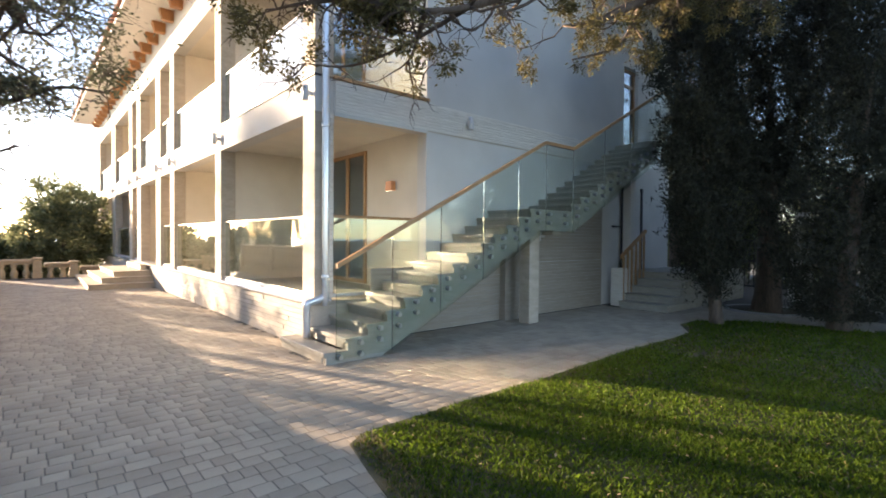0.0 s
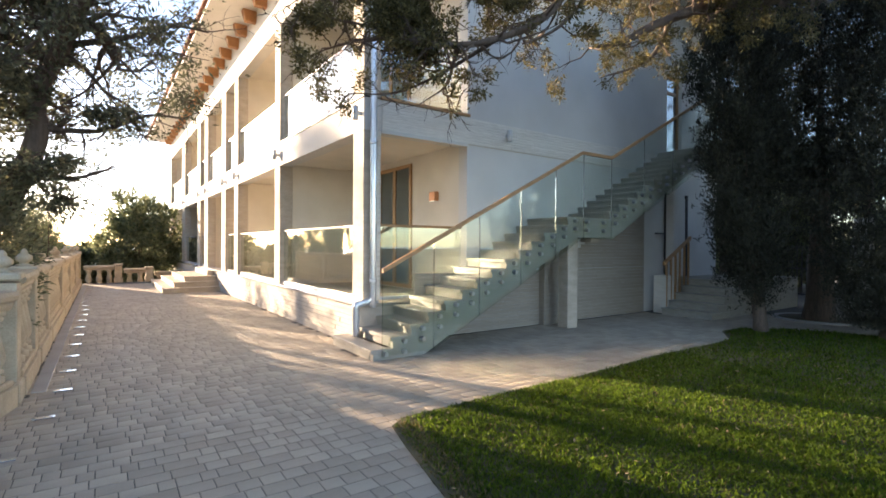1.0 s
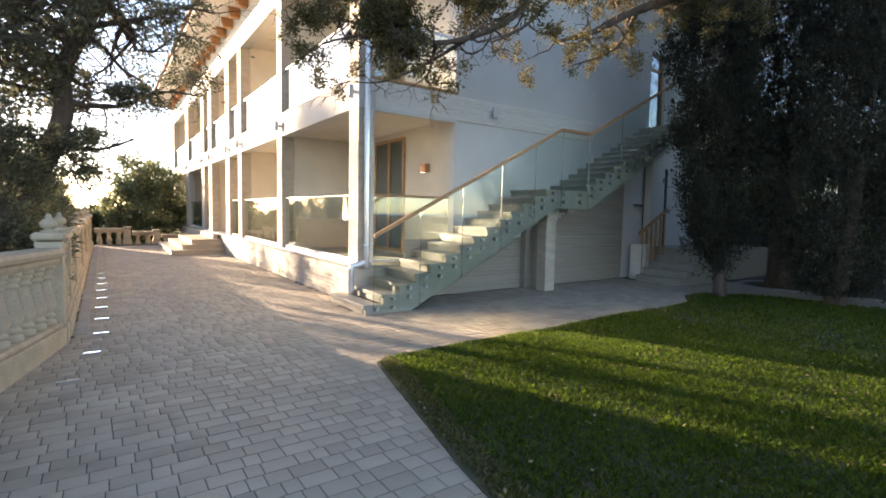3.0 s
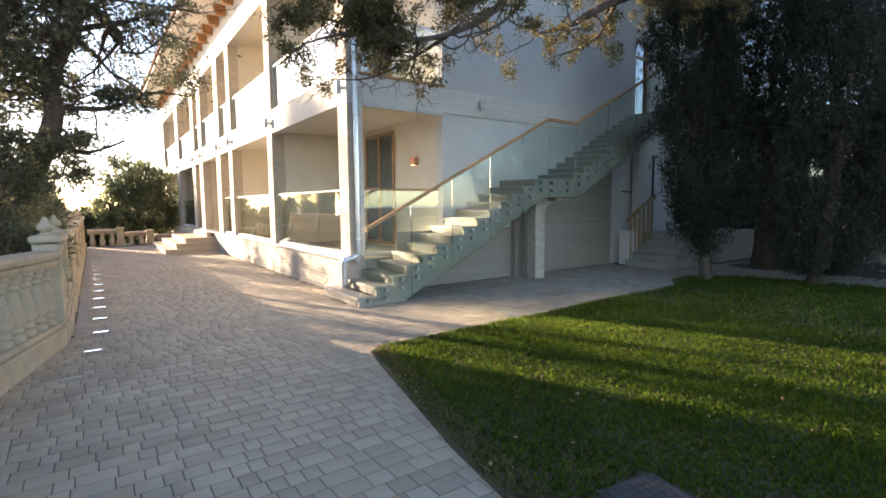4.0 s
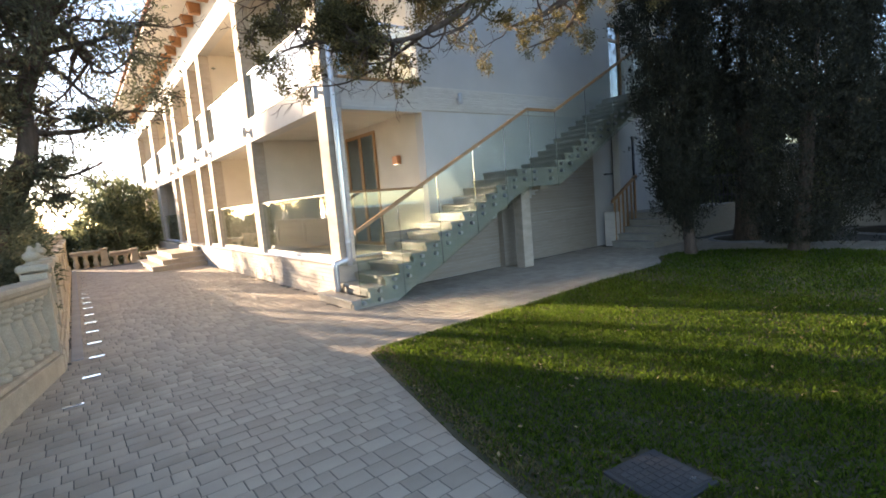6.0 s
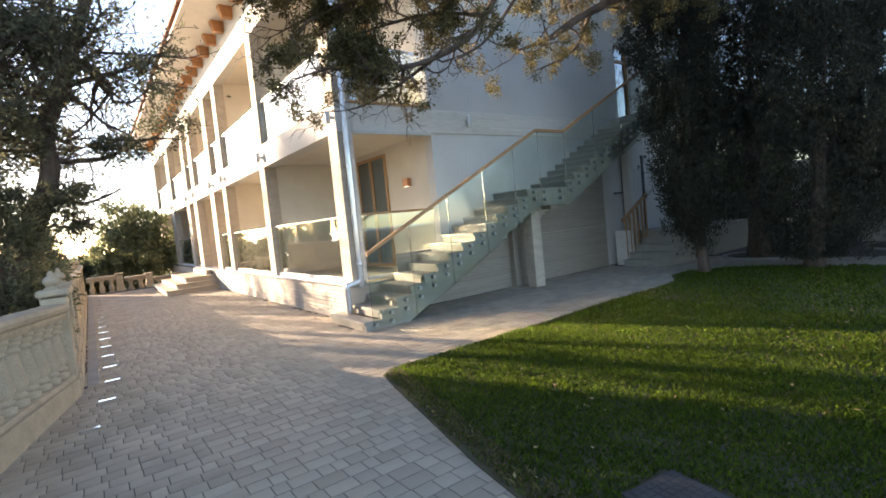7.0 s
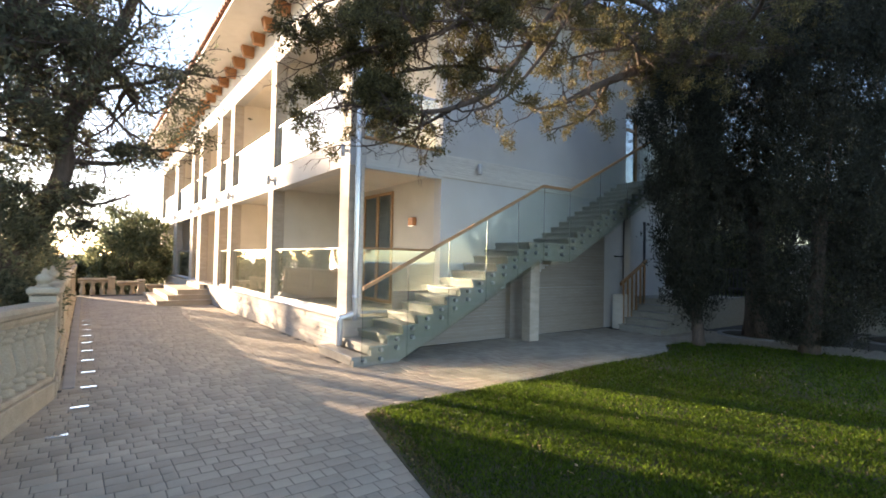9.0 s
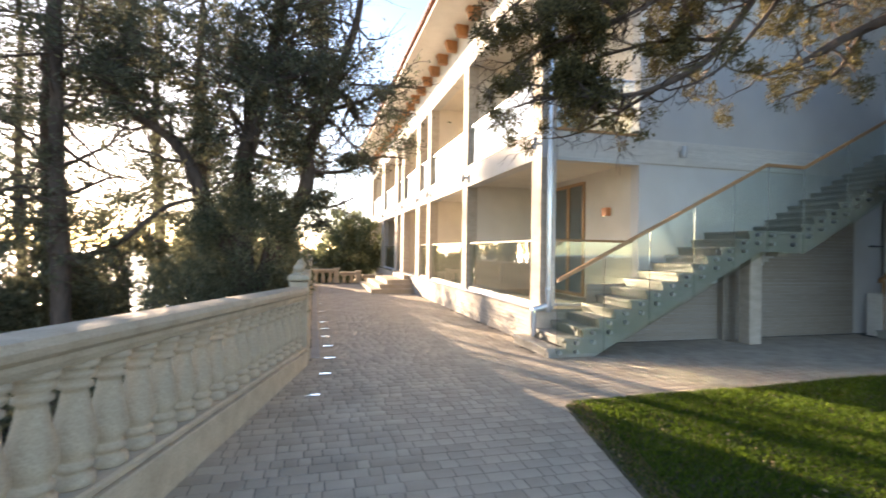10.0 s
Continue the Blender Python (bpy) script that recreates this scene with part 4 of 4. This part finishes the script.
def cypress(base, r, h, n, lean=(0, 0), trunk=0.11, bare=0.55, label="tall dark cypress with a dense narrow crown"):
    b = Vector(base)
    bm = bmesh.new()
    tube_bm(smooth([b - Vector((0, 0, 0.1)), b + Vector((lean[0] * 0.3, lean[1] * 0.3, h * 0.3)), b + Vector((lean[0] * 0.5, lean[1] * 0.5, h * 0.5))], 5), [trunk * 1.25, trunk, trunk * 0.9, trunk * 0.75, trunk * 0.6, trunk * 0.45, trunk * 0.32, trunk * 0.24, trunk * 0.17, trunk * 0.1, 0.01], 10, bm, 0.3)
    wide = 1.0 if b.x < 12 else 1.22
    m = max(220, n // 26)                      # upright plumes that make up the crown
    t = rng.uniform(0, 1, m)
    ang = rng.uniform(0, 2 * math.pi, m)
    prof = np.minimum(1.0, 0.35 + (t / 0.13) ** 0.7 * 0.65) * np.minimum(1.0, ((1 - t) / 0.35)) ** 0.6
    lump = np.array([1 + 0.45 * noise.noise(Vector((math.cos(a) * 1.4, math.sin(a) * 1.4, k * h * 0.55 + b.x * 3))) for a, k in zip(ang, t)])
    rad = r * prof * lump * rng.uniform(0.05, 1, m) ** 0.5
    z = bare + t * (h - bare)
    px, py = b.x + lean[0] * z / h + rad * np.cos(ang), b.y + lean[1] * z / h + rad * np.sin(ang)
    who = rng.integers(0, m, n)
    up = rng.normal(0, 1, n)
    thin = np.clip(1.0 - 0.32 * up, 0.25, 1.5)
    size = rng.uniform(0.7, 1.3, m)[who] * (0.065 + 0.035 * r)
    cs = np.stack((px[who] + rng.normal(0, 1, n) * size * thin + 0.10 * up * np.cos(ang[who]), py[who] + rng.normal(0, 1, n) * size * thin + 0.10 * up * np.sin(ang[who]), b.z + z[who] + up * size * 2.8), 1)
    cs[:, 2] = np.maximum(cs[:, 2], b.z + 0.25)
    ax = np.stack((np.cos(ang[who]) * 0.5, np.sin(ang[who]) * 0.5, np.full(n, 1.0)), 1)
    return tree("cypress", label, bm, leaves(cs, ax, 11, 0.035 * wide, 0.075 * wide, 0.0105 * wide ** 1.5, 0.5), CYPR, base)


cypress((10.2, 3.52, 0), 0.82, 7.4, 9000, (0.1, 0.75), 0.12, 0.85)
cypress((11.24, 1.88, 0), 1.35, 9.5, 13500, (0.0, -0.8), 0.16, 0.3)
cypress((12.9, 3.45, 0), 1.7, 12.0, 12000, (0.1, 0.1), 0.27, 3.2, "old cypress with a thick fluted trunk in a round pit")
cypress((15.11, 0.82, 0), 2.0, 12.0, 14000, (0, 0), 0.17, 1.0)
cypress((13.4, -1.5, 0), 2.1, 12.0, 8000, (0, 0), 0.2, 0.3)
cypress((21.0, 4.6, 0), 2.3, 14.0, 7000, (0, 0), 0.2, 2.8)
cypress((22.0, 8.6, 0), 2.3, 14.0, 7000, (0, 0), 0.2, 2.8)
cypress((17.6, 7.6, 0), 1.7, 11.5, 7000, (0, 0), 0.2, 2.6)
for bx, by, r, h in ((23.0, 5.5, 2.5, 2.4), (24.5, 9.0, 2.6, 3.0), (21.5, 8.5, 1.8, 1.6)):
    shrub((bx, by, -0.06), r, r, h, 2400, FARLEAF, "sunlit broadleaf tree beyond the garden gate", 0.2, 0.06, "broadleaf_tree")
for px, py, pr in ((13.2, 3.55, 0.8), (15.3, 0.95, 1.0)):
    pit = thing("tree_pit", "round dark tree pit with a stone ring", "tree pit", (px, py, 0), "tree pits in the paving")
    part("soil", lathe_bm([(pr - 0.02, -0.05), (pr - 0.02, 0.02), (0.3, 0.05)], 28), SOIL, pit)
    part("ring", lathe_bm([(pr - 0.01, -0.05), (pr - 0.01, 0.035), (pr + 0.08, 0.035), (pr + 0.08, -0.05)], 28), CONC, pit)

# juniper whose limbs hang over the lawn
bm, tips = bmesh.new(), []
limb(bm, [(15.2, -0.9, -0.1), (15.1, -0.8, 3.0), (15.0, -0.5, 5.6), (14.9, -0.3, 7.5), (14.8, -0.3, 9.0)], 0.32, 0.1, tips, 1, 3, 1.3, 0.05, 2, first=12)
limb(bm, [(15.0, -0.5, 5.6), (13.6, 0.9, 6.4), (11.2, 2.0, 6.2), (8.69, 2.85, 5.59), (7.17, 2.95, 5.1), (5.97, 2.95, 4.56), (5.03, 2.95, 4.05), (4.37, 2.95, 3.8)], 0.17, 0.012, tips, 1, 2, 0.5, 0.0, 2, first=6)
limb(bm, [(6.09, 3.0, 4.58), (5.87, 3.1, 4.13), (5.42, 3.1, 3.85), (4.75, 3.1, 3.59)], 0.035, 0.008, tips, 0, 3, 0.3, -0.12, 1)
limb(bm, [(8.69, 2.85, 5.59), (6.8, 2.8, 6.0), (5.07, 2.8, 5.55), (4.35, 2.8, 4.91), (3.88, 2.8, 4.29), (3.5, 2.8, 3.84), (2.94, 2.85, 3.51), (2.6, 3.0, 3.42), (2.3, 3.1, 3.4)], 0.06, 0.02, tips, 1, 2, 0.55, 0.0, 2, first=4)
limb(bm, [(5.6, 2.75, 5.75), (4.86, 2.75, 5.17), (4.29, 2.75, 4.45), (3.68, 2.75, 3.79), (3.16, 2.75, 3.48)], 0.036, 0.010, tips, 1, 3, 0.35, 0.0, 1, first=6)
limb(bm, [(6.2, 2.8, 5.85), (4.6, 2.9, 5.5), (3.5, 3.0, 5.0), (3.3, 3.05, 4.75), (2.75, 3.2, 4.4), (2.3, 3.4, 4.15)], 0.05, 0.012, tips, 1, 1, 0.5, 0.0, 2, first=4)
limb(bm, [(2.66, 3.2, 3.5), (2.4, 3.3, 3.62), (2.1, 3.4, 3.5), (1.85, 3.5, 3.42)], 0.03, 0.006, tips, 1, 2, 0.32, 0.0, 2)
limb(bm, [(2.3, 3.3, 3.5), (2.2, 3.35, 3.58), (2.05, 3.4, 3.6), (1.9, 3.45, 3.58)], 0.02, 0.005, tips, 1, 2, 0.26, 0.0, 2)
limb(bm, [(2.75, 3.2, 4.4), (2.2, 3.35, 4.2), (1.8, 3.5, 4.0), (1.55, 3.55, 3.8)], 0.025, 0.006, tips, 1, 2, 0.32, 0.0, 2)
limb(bm, [(2.3, 3.4, 4.8), (1.9, 3.5, 4.75), (1.6, 3.6, 4.6), (1.4, 3.6, 4.4)], 0.02, 0.006, tips, 1, 2, 0.36, 0.0, 3)
limb(bm, [(2.75, 3.2, 4.4), (2.3, 3.1, 4.5), (1.9, 3.2, 4.4), (1.6, 3.3, 4.2)], 0.02, 0.006, tips, 1, 2, 0.32, 0.0, 2)
limb(bm, [(4.6, 2.9, 5.5), (3.8, 3.0, 5.4), (3.0, 3.2, 5.0), (2.3, 3.4, 4.8)], 0.035, 0.01, tips, 1, 1, 0.55, 0.0, 3)
limb(bm, [(3.85, 2.9, 4.15), (3.3, 3.2, 4.2), (2.7, 3.4, 4.05), (2.2, 3.5, 3.85)], 0.03, 0.008, tips, 1, 1, 0.42, 0.0, 2)
limb(bm, [(4.2, 2.8, 4.65), (3.6, 2.6, 4.6), (3.0, 2.7, 4.5), (2.5, 2.9, 4.4)], 0.03, 0.008, tips, 1, 1, 0.45, 0.0, 3)
limb(bm, [(6.9, 2.95, 5.0), (5.9, 2.4, 4.9), (5.0, 2.1, 4.75), (4.2, 2.3, 4.6)], 0.035, 0.008, tips, 1, 1, 0.5, 0.0, 2)
limb(bm, [(8.2, 2.87, 5.45), (7.2, 2.9, 5.6), (6.2, 2.9, 5.7), (5.2, 3.1, 5.8)], 0.04, 0.008, tips, 1, 1, 0.6, 0.0, 3)
limb(bm, [(11.2, 2.0, 6.2), (9.8, 2.3, 6.3), (8.4, 2.6, 6.3), (7.2, 2.8, 6.2)], 0.05, 0.01, tips, 1, 1, 0.7, 0.0, 3)
limb(bm, [(7.6, 2.93, 5.25), (6.6, 2.8, 5.2), (5.6, 2.9, 4.9), (4.9, 3.0, 4.6)], 0.04, 0.01, tips, 1, 1, 0.6, 0.0, 2)
limb(bm, [(9.2, 2.7, 5.7), (7.8, 1.6, 5.6), (6.3, 0.9, 5.2), (5.0, 0.8, 5.0)], 0.06, 0.01, tips, 1, 1, 0.7, 0.0, 2)
for pts in ([(2.3, 3.1, 3.4), (2.0, 3.6, 3.65), (1.7, 3.9, 3.75), (1.45, 4.0, 3.72)],
            [(2.94, 2.85, 3.51), (2.7, 3.4, 3.3), (2.4, 3.8, 3.15), (2.0, 3.9, 3.1)],
            [(2.6, 3.0, 3.42), (2.8, 3.4, 3.3), (3.0, 3.8, 3.25), (3.3, 3.9, 3.3)],
            [(2.3, 3.1, 3.4), (2.0, 3.5, 3.5), (1.8, 3.85, 3.5), (1.6, 3.9, 3.4)],
            [(2.3, 3.4, 4.15), (2.0, 3.7, 4.2), (1.75, 4.0, 4.1), (1.5, 4.0, 3.95)]):
    limb(bm, pts, 0.022, 0.005, tips, 1, 3, 0.4, 0.0, 2, first=3)
limb(bm, [(9.6, 2.6, 5.9), (8.8, 2.4, 5.6), (8.0, 2.2, 5.3), (7.2, 2.1, 5.15)], 0.03, 0.008, tips, 1, 2, 0.6, 0.0, 3)
limb(bm, [(8.7, 2.85, 5.6), (7.9, 2.6, 5.25), (7.2, 2.5, 5.05), (6.5, 2.4, 4.95)], 0.03, 0.008, tips, 1, 2, 0.5, 0.0, 3)
near = [(p, d) for p, d in tips if (p.x > 1.4 or p.z > 4.05) and p.z > 2.98 and noise.noise(p * 1.6) > -0.12 and noise.noise(p * 4.2) > (-0.1 if p.x > 3.3 else -0.03)]
tufts = tip_leaves(near, 70, 0.036, 0.046, 0.0095, 0.0, 0.12)
tree("juniper_tree", "old juniper whose twisting limbs hang over the lawn", bm, tufts, JUNI, (15.2, -0.9, -0.1))

# ---------------- lawn blades and litter ----------------
def scatter(n, x0, x1, y0, y1):
    p = np.stack((rng.uniform(x0, x1, n), rng.uniform(y0, y1, n)), 1)
    w = np.abs(rng.normal(0.03, 0.03, n))
    return p[[in_lawn(a - e, b + e) for (a, b), e in zip(p, w)]]


pts = np.concatenate((scatter(70000, 1.0, 4.6, -2.3, 3.4), scatter(75000, 1.2, 7.0, -2.6, 3.5), scatter(85000, 3.5, 11.8, -2.6, 4.0)))
pts = pts[(np.abs(pts[:, 0] - 2.01) > 0.23) | (np.abs(pts[:, 1] + 0.22) > 0.23)]
n = len(pts)
far = np.clip((pts[:, 0] - 2) / 8, 0, 1)[:, None]
base = np.concatenate((pts, np.full((n, 1), 0.008)), 1)
d = unit(np.concatenate((rng.normal(0, 0.55, (n, 2)), np.ones((n, 1))), 1))
side = unit(np.cross(d, rng.normal(0, 1, (n, 3)))) * (0.0028 + 0.0035 * far) * rng.uniform(0.7, 1.4, (n, 1))
ln = rng.uniform(0.022, 0.06, (n, 1)) * (1 + 0.3 * far)
keep = np.array([0.35 + 0.9 * noise.noise(Vector((a * 1.7, b * 1.7, 0))) for a, b in pts])[:, None]
ln = ln * np.clip(0.8 + keep * 0.4, 0.5, 1.2)
mid = base + d * ln * 0.55
tip = base + d * ln + np.concatenate((rng.normal(0, 0.012, (n, 2)), np.zeros((n, 1))), 1)
blades = np.stack((base - side, base + side, mid + side * 0.7, tip), 1)
straw = np.array([not in_lawn(a - 0.26, b - 0.05) for a, b in pts]) & (rng.random(n) < 0.55) | (rng.random(n) < 0.04)
tagged(new("grass", quads_mesh("grass", blades[~straw], GRASS)), "short green grass blades on the lawn", "grass", kind="stuff")
tagged(new("dry_grass", quads_mesh("dry_grass", blades[straw], STRAW)), "straw-coloured dry grass along the lawn's edge", "dry grass", kind="stuff")
lp = scatter(160, 1.4, 8, -1.2, 3.3)
n = len(lp)
c = np.concatenate((lp, np.full((n, 1), 0.05)), 1)
u = unit(np.concatenate((rng.normal(0, 1, (n, 2)), rng.normal(0, 0.2, (n, 1))), 1))
v = unit(np.cross(u, np.array((0.1, 0.1, 1.0))) + rng.normal(0, 0.2, (n, 3)))
s = rng.uniform(0.010, 0.026, (n, 1))
tagged(new("fallen_leaves", quads_mesh("fallen_leaves", np.stack((c - u * s, c - v * s * 0.6, c + u * s * 1.1, c + v * s * 0.6), 1), DRY)), "dry pale leaves scattered on the grass", "fallen leaves", kind="stuff")

# ---------------- pavers ----------------
def paver_mesh(l, w, name):
    bm = bmesh.new()
    a, b, c = l / 2, w / 2, 0.003
    lo = [bm.verts.new((x, y, -0.02)) for x, y in ((-a, -b), (a, -b), (a, b), (-a, b))]
    mi = [bm.verts.new((x, y, -0.0012)) for x, y in ((-a, -b), (a, -b), (a, b), (-a, b))]
    hi = [bm.verts.new((x, y, 0)) for x, y in ((-a + c, -b + c), (a - c, -b + c), (a - c, b - c), (-a + c, b - c))]
    bm.faces.new(hi)
    for i in range(4):
        bm.faces.new((lo[i], lo[(i + 1) % 4], mi[(i + 1) % 4], mi[i]))
        bm.faces.new((mi[i], mi[(i + 1) % 4], hi[(i + 1) % 4], hi[i]))
    return mesh_of(bm, name, PAVER)


ROW, JW = 0.147, 0.007
SIZES = (0.105, 0.15, 0.215)
shared = {l: paver_mesh(l - JW, ROW - JW, "paver") for l in SIZES}
paving = bpy.data.objects["pavement"]
rest, single = [], 0
prng = random.Random(11)


def blocked(x, y, h):
    return all(in_lawn(x + dx, y + dy) for dx in (-h, h) for dy in (-0.07, 0.07)) or (x > PLX - 0.03 and y > SY - 0.02) or (x > 10.9 and y > 4.78 and x < 15.6) or (x > X0 and x < X0 + 0.9 and YO + 0.05 < y < SY)


y = -3.2
while y < 22.5:
    x = -3.9 + prng.uniform(0, 0.2)
    while x < (13.0 if y < SY else PLX):
        l = prng.choices(SIZES, (0.25, 0.35, 0.4))[0]
        cx = x + l / 2
        lim = -0.70 - 0.242 * (5.95 - y) if y < 5.95 else -0.52
        if cx > lim - 0.15 and not blocked(cx, y, l / 2 - 0.01):
            z = prng.uniform(-0.0007, 0.0007)
            if single < 300 and 0.2 < cx < 2.2 and 0.4 < y < 3.9:
                o = new("paver", shared[l])
                o.parent = paving
                o.location = (cx, y, z)
                single += 1
            else:
                rest.append((cx, y, z, l))
        x += l
    y += ROW
R8 = np.array(rest)
hx, hy, c = (R8[:, 3] - JW) / 2, np.full(len(R8), (ROW - JW) / 2), 0.003
quad = lambda ex, ey, z: [np.stack((R8[:, 0] + sx * (hx - ex), R8[:, 1] + sy * (hy - ey), R8[:, 2] + z), 1) for sx, sy in ((-1, -1), (1, -1), (1, 1), (-1, 1))]
V = np.stack(quad(0, 0, -0.02) + quad(0, 0, -0.0012) + quad(c, c, 0), 1)
n = len(R8)
F = [(8, 9, 10, 11)] + [(i, (i + 1) % 4, 4 + (i + 1) % 4, 4 + i) for i in range(4)] + [(4 + i, 4 + (i + 1) % 4, 8 + (i + 1) % 4, 8 + i) for i in range(4)]
idx = (np.array(F)[None] + 12 * np.arange(n)[:, None, None]).reshape(-1)
me = bpy.data.meshes.new("pavers")
me.vertices.add(n * 12)
me.vertices.foreach_set("co", V.astype(np.float32).ravel())
me.loops.add(len(idx))
me.loops.foreach_set("vertex_index", idx.astype(np.int32))
me.polygons.add(n * 9)
me.polygons.foreach_set("loop_start", np.arange(0, n * 36, 4, dtype=np.int32))
me.update(calc_edges=True)
me.materials.append(PAVER)
o = new("pavers", me)
o.parent = paving
tagged(o, "grey concrete paving blocks laid in rows", kind="stuff")
